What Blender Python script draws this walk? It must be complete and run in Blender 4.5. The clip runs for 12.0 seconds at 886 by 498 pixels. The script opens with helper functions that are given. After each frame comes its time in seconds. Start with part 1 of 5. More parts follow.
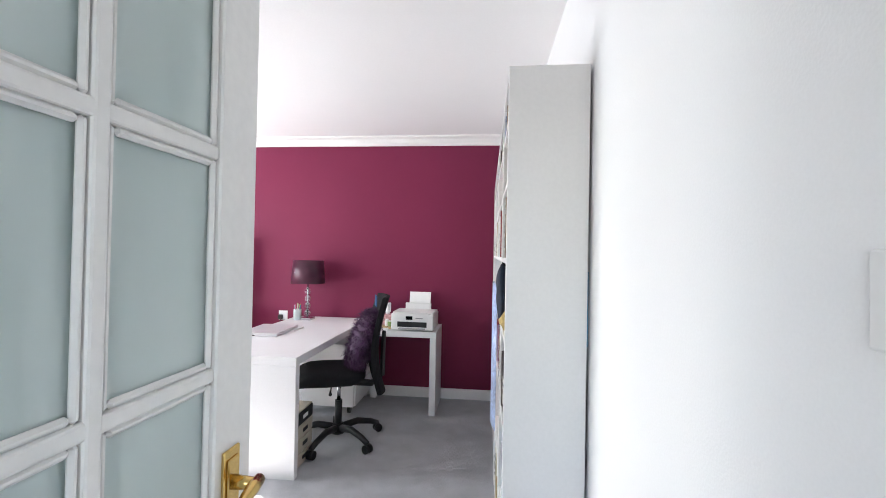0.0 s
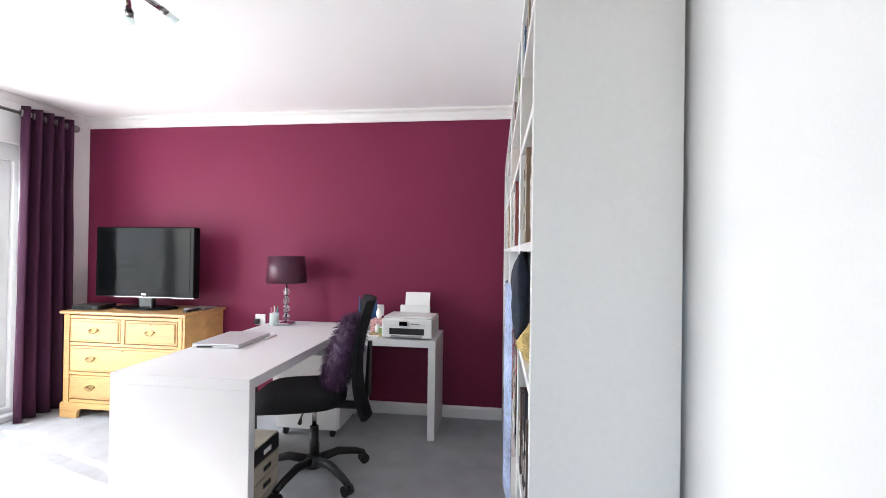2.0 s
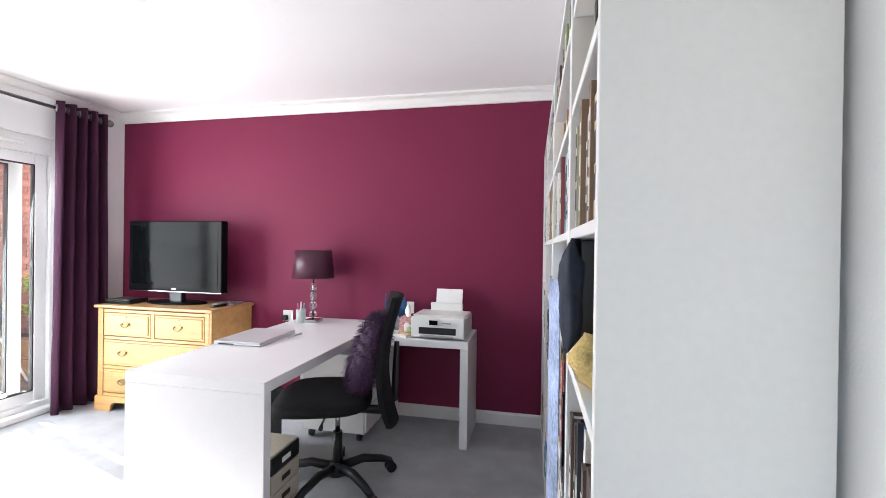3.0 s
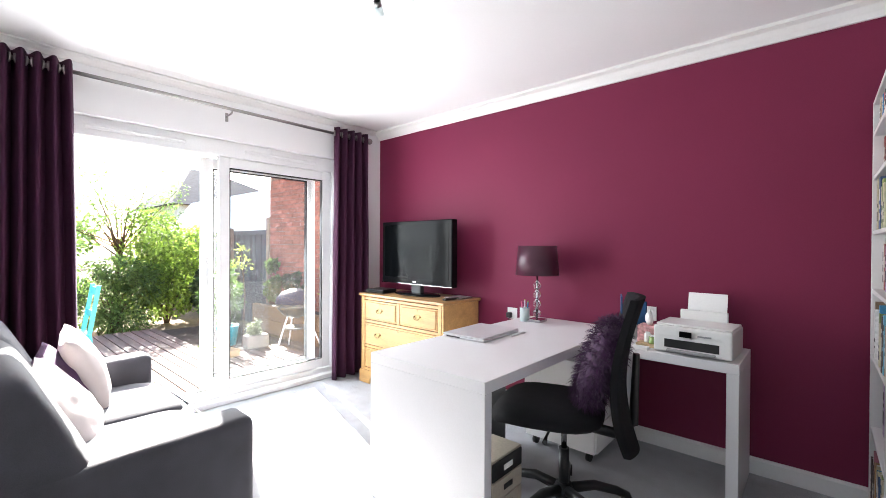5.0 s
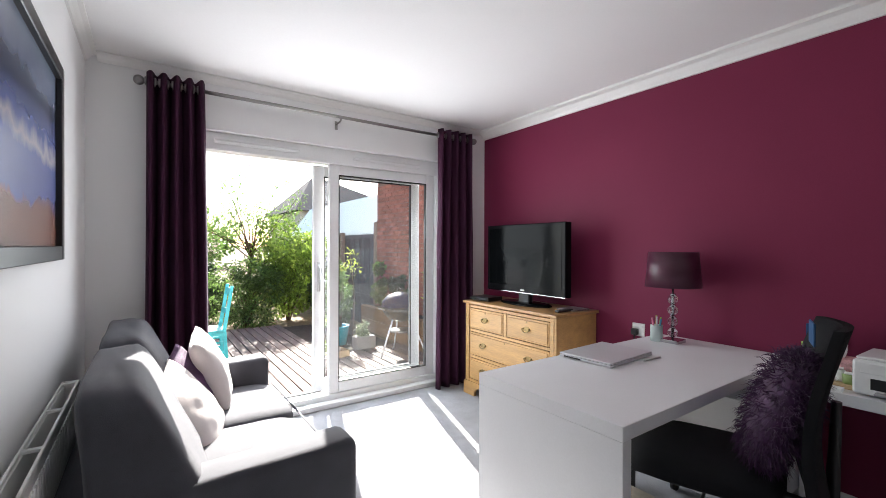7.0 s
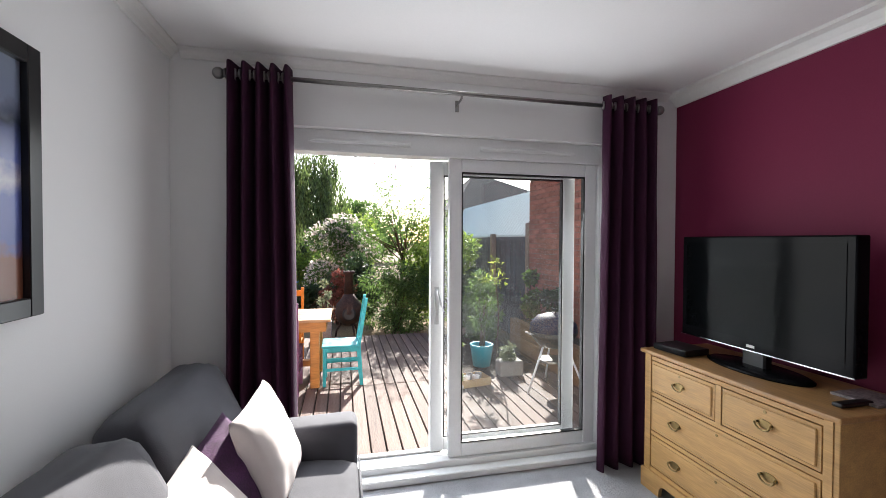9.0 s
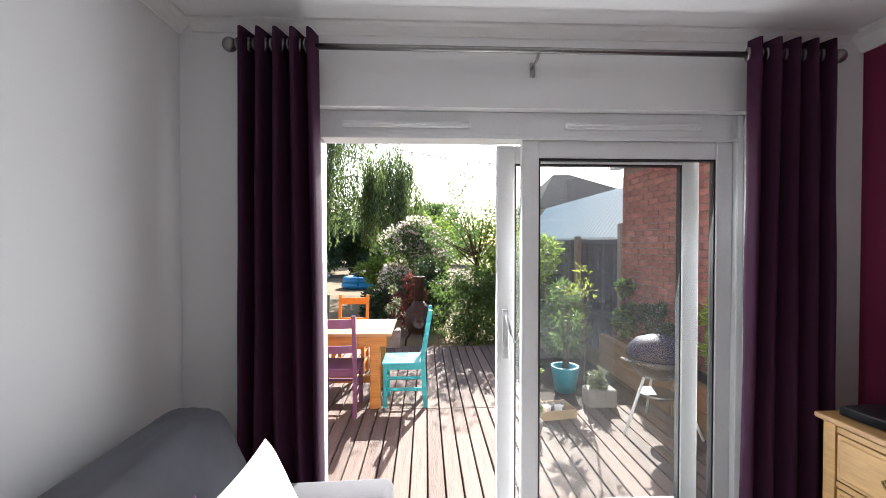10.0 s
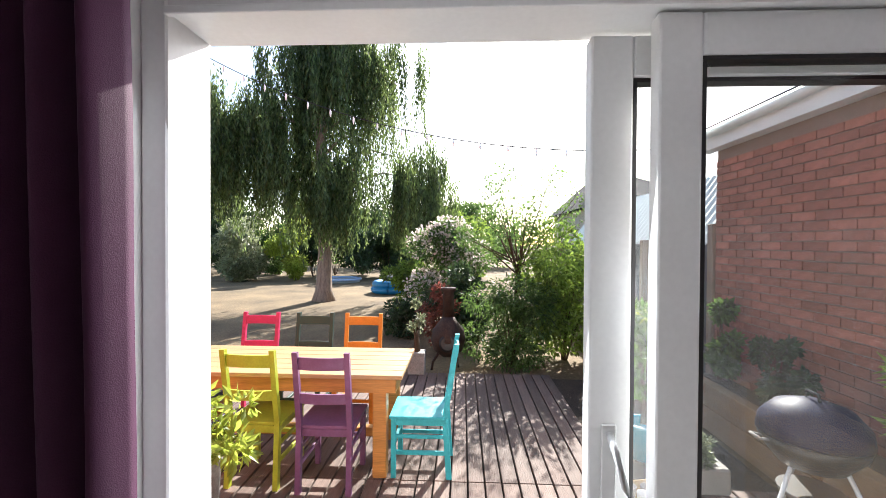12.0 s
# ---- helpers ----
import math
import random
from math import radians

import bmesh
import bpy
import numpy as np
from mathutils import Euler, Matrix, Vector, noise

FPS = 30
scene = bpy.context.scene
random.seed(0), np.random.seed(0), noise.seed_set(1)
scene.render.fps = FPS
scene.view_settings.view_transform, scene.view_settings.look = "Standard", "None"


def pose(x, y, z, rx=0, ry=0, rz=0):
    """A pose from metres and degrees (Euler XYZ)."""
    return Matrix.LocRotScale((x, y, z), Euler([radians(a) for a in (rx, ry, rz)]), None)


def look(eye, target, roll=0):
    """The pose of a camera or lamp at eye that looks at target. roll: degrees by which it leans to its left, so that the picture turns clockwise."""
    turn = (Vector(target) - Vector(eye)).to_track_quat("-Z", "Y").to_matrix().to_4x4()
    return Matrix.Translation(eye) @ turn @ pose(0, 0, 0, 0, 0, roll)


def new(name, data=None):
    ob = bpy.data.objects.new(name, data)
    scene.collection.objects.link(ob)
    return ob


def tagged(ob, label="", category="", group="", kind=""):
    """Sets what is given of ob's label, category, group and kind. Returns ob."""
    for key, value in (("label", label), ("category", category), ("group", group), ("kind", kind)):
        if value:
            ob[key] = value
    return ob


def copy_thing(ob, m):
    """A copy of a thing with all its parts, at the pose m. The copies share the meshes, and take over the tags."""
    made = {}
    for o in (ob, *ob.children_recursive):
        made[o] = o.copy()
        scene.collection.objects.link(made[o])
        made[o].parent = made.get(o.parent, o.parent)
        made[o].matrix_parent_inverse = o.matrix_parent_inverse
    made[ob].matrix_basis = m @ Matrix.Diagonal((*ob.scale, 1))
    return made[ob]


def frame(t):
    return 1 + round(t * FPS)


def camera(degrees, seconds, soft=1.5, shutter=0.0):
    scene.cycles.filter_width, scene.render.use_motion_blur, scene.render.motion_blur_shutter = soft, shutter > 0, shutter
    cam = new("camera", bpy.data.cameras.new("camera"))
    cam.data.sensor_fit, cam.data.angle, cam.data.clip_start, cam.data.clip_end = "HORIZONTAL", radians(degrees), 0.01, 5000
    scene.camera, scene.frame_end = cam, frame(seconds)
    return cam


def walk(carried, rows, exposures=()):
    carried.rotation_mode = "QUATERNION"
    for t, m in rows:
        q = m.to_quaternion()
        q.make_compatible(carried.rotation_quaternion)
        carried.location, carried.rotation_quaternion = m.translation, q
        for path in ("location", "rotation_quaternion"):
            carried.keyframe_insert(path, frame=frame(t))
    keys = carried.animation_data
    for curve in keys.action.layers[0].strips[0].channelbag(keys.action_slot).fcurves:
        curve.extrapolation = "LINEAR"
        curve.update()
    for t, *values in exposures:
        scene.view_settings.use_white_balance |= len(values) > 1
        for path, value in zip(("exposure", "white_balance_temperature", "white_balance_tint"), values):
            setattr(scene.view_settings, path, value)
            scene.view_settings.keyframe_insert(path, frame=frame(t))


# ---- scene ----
cam = camera(92.5, 12.0, soft=0.8)
PATH = [
    (0, (0.004, 0.059, 1.397), (-0.203, 2.048, 1.418), 1.1),
    (0.5, (-0.013, 0.195, 1.398), (-0.203, 2.186, 1.414), 1.0),
    (1, (-0.007, 0.379, 1.409), (-0.206, 2.369, 1.413), 0.9),
    (1.5, (0.003, 0.519, 1.389), (-0.217, 2.507, 1.396), 0.9),
    (2, (0.001, 0.673, 1.363), (-0.246, 2.658, 1.373), 0.8),
    (2.5, (-0.005, 0.795, 1.351), (-0.292, 2.774, 1.353), 0.8),
    (4.5, (-0.078, 1.132, 1.312), (-1.189, 2.795, 1.29), 0.4),
    (5, (-0.124, 1.141, 1.301), (-1.453, 2.635, 1.286), 0.3),
    (5.5, (-0.171, 1.124, 1.303), (-1.636, 2.486, 1.286), 0.3),
    (6, (-0.227, 1.149, 1.303), (-1.773, 2.418, 1.294), 0.4),
    (6.5, (-0.275, 1.19, 1.306), (-1.872, 2.394, 1.299), 0.3),
    (8.5, (-0.865, 1.697, 1.478), (-2.726, 2.429, 1.448), 0.2),
    (9, (-1.173, 1.865, 1.499), (-3.12, 2.319, 1.461), 0.2),
    (9.5, (-1.443, 1.982, 1.512), (-3.429, 2.209, 1.477), 0.1),
    (10, (-1.773, 2.053, 1.536), (-3.771, 2.137, 1.504), 0.0),
    (10.5, (-2.072, 2.119, 1.545), (-4.071, 2.127, 1.515), 0.1),
    (11, (-2.404, 2.144, 1.564), (-4.402, 2.081, 1.535), 0.2),
    (11.5, (-2.691, 2.146, 1.581), (-4.688, 2.05, 1.555), 0.2),
    (12, (-2.978, 2.145, 1.58), (-4.976, 2.053, 1.553), 0.3),
]
EXPOSURES = [(0, 3.55), (2.5, 3.5), (4.3, 3.55), (5.5, 3.15), (6.5, 2.65), (8.5, 1.8), (9.5, 1.65), (10.5, 2.1), (11.2, 2.1), (12, 1.7)]
walk(cam, [(t, look(eye, target, roll)) for t, eye, target, roll in PATH], EXPOSURES)

# ---- light: afternoon sun through the patio door, and the sky ----
SUN_TO = Vector((-1.0, 0.295, 0.67)).normalized()
world = bpy.data.worlds.new("sky")
scene.world = world
world.use_nodes = True
wn = world.node_tree.nodes
sky = wn.new("ShaderNodeTexSky")
sky.sky_type = "NISHITA"
sky.sun_disc = False
sky.sun_elevation = math.asin(SUN_TO.z)
sky.sun_rotation = math.atan2(SUN_TO.x, SUN_TO.y)
sky.dust_density = 1.3
wn["Background"].inputs[1].default_value = 0.11
world.node_tree.links.new(sky.outputs[0], wn["Background"].inputs[0])
sun = bpy.data.lights.new("sun", "SUN")
sun.energy, sun.angle, sun.color = 5.0, radians(0.53), (1.0, 0.95, 0.89)
new("sun", sun).matrix_world = look(SUN_TO * 40, (0, 0, 0))
# the sky's light in the patio door's opening
win = bpy.data.lights.new("sky_in_opening", "AREA")
win.shape, win.size, win.size_y, win.energy, win.color = "RECTANGLE", 2.0, 1.95, 14.0, (0.90, 0.95, 1.0)
new("sky_in_opening", win).matrix_world = look((-3.965, 2.55, 1.07), (0, 2.55, 0.2))

# added lamp in an unseen hall window, for light from behind the entry door
hall = bpy.data.lights.new("hall_fill_lamp", "AREA")
hall.shape, hall.size, hall.size_y, hall.energy, hall.color = "RECTANGLE", 1.3, 1.1, 1.45, (0.95, 0.97, 1.0)
new("hall_fill_lamp", hall).matrix_world = look((-0.45, -1.63, 1.5), (-0.2, 2.0, 1.1))

# ---- materials ----
def mat(name, color, rough=0.5, metal=0.0, vary=0.08, scale=6.0, bump=0.0, bscale=80.0, random_hue=0.0, spec=0.5, stretch=(1, 1, 1), fuzz=0.0):
    """A principled material with two scales of mottling and a fine relief."""
    m = bpy.data.materials.new(name)
    m.use_nodes = True
    n, l = m.node_tree.nodes, m.node_tree.links
    b = n["Principled BSDF"]
    b.inputs["Roughness"].default_value = rough
    b.inputs["Metallic"].default_value = metal
    b.inputs["Specular IOR Level"].default_value = spec
    if fuzz:
        b.inputs["Sheen Weight"].default_value = fuzz
    tc = n.new("ShaderNodeTexCoord")
    mp = n.new("ShaderNodeMapping")
    mp.inputs["Scale"].default_value = stretch
    l.new(tc.outputs["Object"], mp.inputs[0])
    n1, n2 = n.new("ShaderNodeTexNoise"), n.new("ShaderNodeTexNoise")
    n1.inputs["Scale"].default_value, n2.inputs["Scale"].default_value = scale, bscale
    n1.inputs["Detail"].default_value = 4
    n2.inputs["Detail"].default_value = 3
    for q in (n1, n2):
        l.new(mp.outputs[0], q.inputs["Vector"])
    add = n.new("ShaderNodeMath")
    add.operation = "ADD"
    l.new(n1.outputs[0], add.inputs[0])
    l.new(n2.outputs[0], add.inputs[1])
    rng = n.new("ShaderNodeMapRange")
    rng.inputs[1].default_value, rng.inputs[2].default_value = 0.6, 1.4
    rng.inputs[3].default_value, rng.inputs[4].default_value = 1 - vary * 1.6, 1 + vary * 1.6
    l.new(add.outputs[0], rng.inputs[0])
    hsv = n.new("ShaderNodeHueSaturation")
    hsv.inputs["Color"].default_value = (*color, 1)
    l.new(rng.outputs[0], hsv.inputs["Value"])
    if random_hue:
        oi = n.new("ShaderNodeObjectInfo")
        r2 = n.new("ShaderNodeMapRange")
        r2.inputs[3].default_value, r2.inputs[4].default_value = 1 - random_hue, 1 + random_hue
        l.new(oi.outputs["Random"], r2.inputs[0])
        mu = n.new("ShaderNodeMath")
        mu.operation = "MULTIPLY"
        l.new(rng.outputs[0], mu.inputs[0])
        l.new(r2.outputs[0], mu.inputs[1])
        l.new(mu.outputs[0], hsv.inputs["Value"])
    l.new(hsv.outputs[0], b.inputs["Base Color"])
    if bump:
        bp = n.new("ShaderNodeBump")
        bp.inputs["Strength"].default_value = bump
        bp.inputs["Distance"].default_value = 0.01
        l.new(n2.outputs[0], bp.inputs["Height"])
        l.new(bp.outputs[0], b.inputs["Normal"])
    return m


def leaf_mat(name, color, vary=0.45, trans=0.45):
    m = bpy.data.materials.new(name)
    m.use_nodes = True
    n, l = m.node_tree.nodes, m.node_tree.links
    b = n["Principled BSDF"]
    b.inputs["Roughness"].default_value = 0.45
    geo = n.new("ShaderNodeNewGeometry")
    rng = n.new("ShaderNodeMapRange")
    rng.inputs[3].default_value, rng.inputs[4].default_value = 1 - vary, 1 + vary
    l.new(geo.outputs["Random Per Island"], rng.inputs[0])
    hsv = n.new("ShaderNodeHueSaturation")
    hsv.inputs["Color"].default_value = (*color, 1)
    l.new(rng.outputs[0], hsv.inputs["Value"])
    l.new(hsv.outputs[0], b.inputs["Base Color"])
    tr = n.new("ShaderNodeBsdfTranslucent")
    h2 = n.new("ShaderNodeHueSaturation")
    h2.inputs["Value"].default_value = 2.0
    h2.inputs["Hue"].default_value = 0.48
    l.new(hsv.outputs[0], h2.inputs["Color"])
    l.new(h2.outputs[0], tr.inputs[0])
    mix = n.new("ShaderNodeMixShader")
    mix.inputs[0].default_value = trans
    l.new(b.outputs[0], mix.inputs[1])
    l.new(tr.outputs[0], mix.inputs[2])
    l.new(mix.outputs[0], n["Material Output"].inputs[0])
    return m


def glass_mat(name, rough=0.0, tint=(1, 1, 1), through_part=0.9, bumpy=0.0):
    """Thin glazing: clear or diffusing transmission under a glossy coat."""
    m = bpy.data.materials.new(name)
    m.use_nodes = True
    n, l = m.node_tree.nodes, m.node_tree.links
    n.remove(n["Principled BSDF"])
    t = n.new("ShaderNodeBsdfTransparent")
    t.inputs[0].default_value = (*tint, 1)
    g = n.new("ShaderNodeBsdfGlossy")
    g.inputs["Roughness"].default_value = rough
    lw = n.new("ShaderNodeLayerWeight")
    lw.inputs[0].default_value = 0.5
    pw = n.new("ShaderNodeMath")
    pw.operation, pw.inputs[1].default_value = "POWER", 5.0
    l.new(lw.outputs["Facing"], pw.inputs[0])
    ma = n.new("ShaderNodeMath")
    ma.operation, ma.inputs[1].default_value, ma.inputs[2].default_value = "MULTIPLY_ADD", 0.9, 0.035
    l.new(pw.outputs[0], ma.inputs[0])
    mix = n.new("ShaderNodeMixShader")
    l.new(ma.outputs[0], mix.inputs[0])
    l.new(t.outputs[0], mix.inputs[1])
    l.new(g.outputs[0], mix.inputs[2])
    out = mix
    if through_part < 1:
        d = n.new("ShaderNodeBsdfTranslucent")
        d2 = n.new("ShaderNodeBsdfDiffuse")
        for q in (d, d2):
            q.inputs[0].default_value = (*tint, 1)
        ns = n.new("ShaderNodeTexNoise")
        ns.inputs["Scale"].default_value = 5.0
        mp = n.new("ShaderNodeMapping")
        mp.inputs["Scale"].default_value = (1, 6, 0.7)
        tc = n.new("ShaderNodeTexCoord")
        l.new(tc.outputs["Object"], mp.inputs[0])
        l.new(mp.outputs[0], ns.inputs["Vector"])
        half = n.new("ShaderNodeMixShader")
        l.new(ns.outputs[0], half.inputs[0])
        l.new(d.outputs[0], half.inputs[1])
        l.new(d2.outputs[0], half.inputs[2])
        out = n.new("ShaderNodeMixShader")
        out.inputs[0].default_value = 1 - through_part
        l.new(mix.outputs[0], out.inputs[1])
        l.new(half.outputs[0], out.inputs[2])
    l.new(out.outputs[0], n["Material Output"].inputs[0])
    return m


M_WALL = mat("white_wall_paint", (0.80, 0.80, 0.80), 0.75, vary=0.015, scale=1.5, bump=0.05, bscale=220)
M_CEIL = mat("ceiling_paint", (0.84, 0.83, 0.83), 0.85, vary=0.012, scale=1.2, bump=0.08, bscale=120)
M_MAROON = mat("plum_wall_paint", (0.178, 0.019, 0.057), 0.6, vary=0.05, scale=1.3, bump=0.06, bscale=180, spec=0.22)
M_TRIM = mat("white_gloss_trim", (0.80, 0.79, 0.77), 0.35, vary=0.02, scale=4)
M_UPVC = mat("white_upvc", (0.82, 0.83, 0.83), 0.28, vary=0.025, scale=5)
M_CARPET = mat("grey_carpet", (0.42, 0.425, 0.45), 0.97, vary=0.16, scale=7, bump=0.9, bscale=420, fuzz=0.3)
M_DOOR = mat("white_painted_door", (0.80, 0.79, 0.77), 0.4, vary=0.03, scale=5, bump=0.03, bscale=60)
M_FROST = glass_mat("obscure_glass", 0.15, (0.86, 0.93, 0.92), 0.25)
M_GLASS = glass_mat("clear_glass", 0.0, (0.95, 0.96, 0.96), 0.997)
M_BRASS = mat("polished_brass", (0.72, 0.50, 0.18), 0.22, 1.0, vary=0.06, scale=30)
M_OLDBRASS = mat("aged_brass", (0.28, 0.20, 0.09), 0.38, 1.0, vary=0.15, scale=60)
M_HANDLE = mat("satin_silver", (0.62, 0.62, 0.62), 0.35, 0.6, vary=0.04)
M_CHROME = mat("chrome", (0.50, 0.50, 0.52), 0.12, 1.0, vary=0.03, scale=20)
M_STEEL = mat("brushed_steel", (0.30, 0.29, 0.28), 0.3, 1.0, vary=0.06, scale=40)
M_WHITELAM = mat("white_laminate", (0.78, 0.78, 0.79), 0.38, vary=0.02, scale=3, bump=0.02, bscale=150)
M_CASE = mat("white_foil_board", (0.74, 0.73, 0.72), 0.45, vary=0.02, scale=2.5)
M_PINE = mat("waxed_pine", (0.47, 0.270, 0.098), 0.42, vary=0.16, scale=9, bump=0.06, bscale=60, stretch=(0.25, 2, 3))
M_PINETOP = mat("waxed_pine_top", (0.40, 0.22, 0.085), 0.35, vary=0.18, scale=9, bump=0.05, bscale=60, stretch=(0.25, 3, 3))
M_CURTAIN = mat("plum_curtain_fabric", (0.040, 0.0092, 0.028), 0.75, vary=0.15, scale=4, bump=0.2, bscale=500, spec=0.2)
M_SOFA = mat("charcoal_velour", (0.056, 0.057, 0.070), 0.85, vary=0.18, scale=9, bump=0.25, bscale=350, fuzz=0.12)
M_CREAM = mat("cream_cushion_fabric", (0.66, 0.60, 0.58), 0.9, vary=0.05, scale=12, bump=0.15, bscale=320, fuzz=0.2)
M_PURPLE = mat("purple_cushion_fabric", (0.075, 0.02, 0.085), 0.8, vary=0.4, scale=14, bump=0.4, bscale=180, fuzz=0.1)
M_FUR = mat("purple_faux_fur", (0.046, 0.008, 0.052), 0.75, vary=0.35, scale=25, fuzz=0.12)
M_BLACKFAB = mat("black_mesh_fabric", (0.012, 0.012, 0.014), 0.85, vary=0.15, scale=20, bump=0.4, bscale=400, spec=0.2)
M_BLACKPL = mat("black_plastic", (0.012, 0.012, 0.013), 0.38, vary=0.1, scale=20)
M_GLOSSBLK = mat("gloss_black", (0.006, 0.006, 0.007), 0.12, vary=0.05, scale=5, spec=0.06)
M_SCREEN = mat("dark_screen", (0.003, 0.0035, 0.004), 0.11, vary=0.05, scale=3, spec=0.07)
M_BLUEFAB = mat("blue_fabric", (0.008, 0.06, 0.16), 0.8, vary=0.1, scale=20)
M_SHADE = mat("plum_satin_shade", (0.062, 0.012, 0.030), 0.36, vary=0.08, scale=10, bump=0.05, bscale=300, stretch=(1, 1, 8))
M_CRYSTAL = mat("crystal_glass", (0.9, 0.9, 0.92), 0.03, 0.0, vary=0.0)
M_CRYSTAL.node_tree.nodes["Principled BSDF"].inputs["Transmission Weight"].default_value = 0.95
M_WHITEPL = mat("white_plastic", (0.76, 0.76, 0.75), 0.35, vary=0.02, scale=8)
M_GREYPL = mat("grey_plastic", (0.32, 0.32, 0.33), 0.4, vary=0.05, scale=8)
M_PAPER = mat("white_paper", (0.85, 0.85, 0.84), 0.8, vary=0.02, scale=10)
M_LAPTOP = mat("silver_laptop_shell", (0.72, 0.72, 0.74), 0.35, 0.35, vary=0.02, scale=6)
M_CARD = mat("brown_card", (0.30, 0.22, 0.13), 0.85, vary=0.12, scale=12)
M_BEIGE = mat("beige_box_board", (0.48, 0.43, 0.35), 0.75, vary=0.08, scale=10)
M_PINKBOX = mat("pink_patterned_card", (0.55, 0.30, 0.30), 0.7, vary=0.35, scale=60)
M_PICBLK = mat("black_picture_frame", (0.010, 0.010, 0.011), 0.3, vary=0.05, scale=12)
M_RADIATOR = mat("radiator_enamel", (0.80, 0.80, 0.78), 0.3, vary=0.02, scale=6)
M_DARKGAP = mat("rubber_gasket", (0.012, 0.012, 0.013), 0.5, vary=0.05)
M_CASEBACK = mat("dark_brown_back", (0.08, 0.05, 0.04), 0.8, vary=0.1)
M_DECK = mat("weathered_decking", (0.150, 0.104, 0.084), 0.75, vary=0.26, scale=6, bump=0.5, bscale=40, random_hue=0.22, stretch=(0.3, 4, 4))
M_SLEEPER = mat("oak_sleeper", (0.21, 0.125, 0.065), 0.8, vary=0.25, scale=6, bump=0.5, bscale=30, random_hue=0.15, stretch=(0.3, 3, 3))
M_BRICK = mat("red_brick", (0.29, 0.115, 0.080), 0.9, vary=0.22, scale=14, bump=0.6, bscale=90, random_hue=0.24)
M_MORTAR = mat("mortar", (0.22, 0.16, 0.13), 0.95, vary=0.12, scale=20, bump=0.5, bscale=120)
M_FENCE = mat("blue_grey_fence_boards", (0.050, 0.060, 0.075), 0.85, vary=0.25, scale=5, bump=0.4, bscale=40, random_hue=0.2, stretch=(3, 3, 0.4))
M_POST = mat("grey_timber_post", (0.22, 0.17, 0.13), 0.85, vary=0.2, scale=6, bump=0.5, bscale=40, stretch=(3, 3, 0.4))
M_SHEET = mat("ribbed_plastic_roof_sheet", (0.62, 0.70, 0.66), 0.5, vary=0.08, scale=3)
M_ROOF = mat("slate_roof", (0.024, 0.026, 0.036), 0.9, vary=0.2, scale=4, bump=0.5, bscale=8, spec=0.05)
M_RENDER = mat("pale_house_wall", (0.52, 0.46, 0.40), 0.9, vary=0.1, scale=2)
M_FASCIA = mat("white_fascia", (0.74, 0.76, 0.78), 0.45, vary=0.05, scale=4)
# the strong mottling of the dry grass also stands for dappled shade
M_LAWN = mat("dry_dappled_lawn", (0.165, 0.118, 0.062), 0.95, vary=0.45, scale=0.9, bump=1.0, bscale=30)
M_SOIL = mat("garden_soil", (0.045, 0.032, 0.022), 0.95, vary=0.3, scale=8, bump=0.8, bscale=60)
M_BARK = mat("pale_bark", (0.27, 0.21, 0.17), 0.9, vary=0.35, scale=5, bump=0.9, bscale=25, stretch=(3, 3, 0.5))
M_TWIG = mat("brown_twigs", (0.08, 0.05, 0.03), 0.9, vary=0.2)
M_TABLE = mat("orange_oiled_pine", (0.50, 0.235, 0.060), 0.45, vary=0.2, scale=7, bump=0.1, bscale=40, stretch=(3, 0.25, 3))
M_TABLETOP = mat("pale_table_boards", (0.44, 0.275, 0.13), 0.5, vary=0.16, scale=7, bump=0.1, bscale=40, random_hue=0.08, stretch=(3, 0.25, 3))
M_IRON = mat("rusty_cast_iron", (0.055, 0.030, 0.022), 0.7, 0.3, vary=0.4, scale=12, bump=0.5, bscale=60)
M_BLUEENAMEL = mat("blue_enamel", (0.007, 0.009, 0.040), 0.5, vary=0.05, spec=0.12)
M_POT = mat("stone_planter", (0.30, 0.28, 0.26), 0.85, vary=0.2, scale=10, bump=0.4, bscale=60)
M_TURQPL = mat("turquoise_plastic", (0.02, 0.30, 0.42), 0.4, vary=0.05)
M_POOL = mat("blue_inflated_vinyl", (0.01, 0.20, 0.46), 0.35, vary=0.08)
M_TRAY = mat("fruit_tray_wood", (0.50, 0.36, 0.20), 0.8, vary=0.15, scale=10)
L_WILLOW = leaf_mat("willow_leaves", (0.066, 0.102, 0.034), 0.6, 0.5)
L_BRIGHT = leaf_mat("bright_leaves", (0.105, 0.175, 0.030), 0.5, 0.5)
L_MID = leaf_mat("mid_green_leaves", (0.062, 0.120, 0.030), 0.55, 0.45)
L_DARK = leaf_mat("dark_leaves", (0.028, 0.056, 0.020), 0.55, 0.3)
L_PALE = leaf_mat("grey_green_leaves", (0.15, 0.18, 0.10), 0.4, 0.35)
L_WHITE = leaf_mat("white_blossom", (0.55, 0.48, 0.44), 0.25, 0.3)
L_RED = leaf_mat("russet_leaves", (0.20, 0.075, 0.045), 0.4, 0.3)
L_YELLOW = leaf_mat("lime_leaves", (0.20, 0.27, 0.045), 0.35, 0.55)


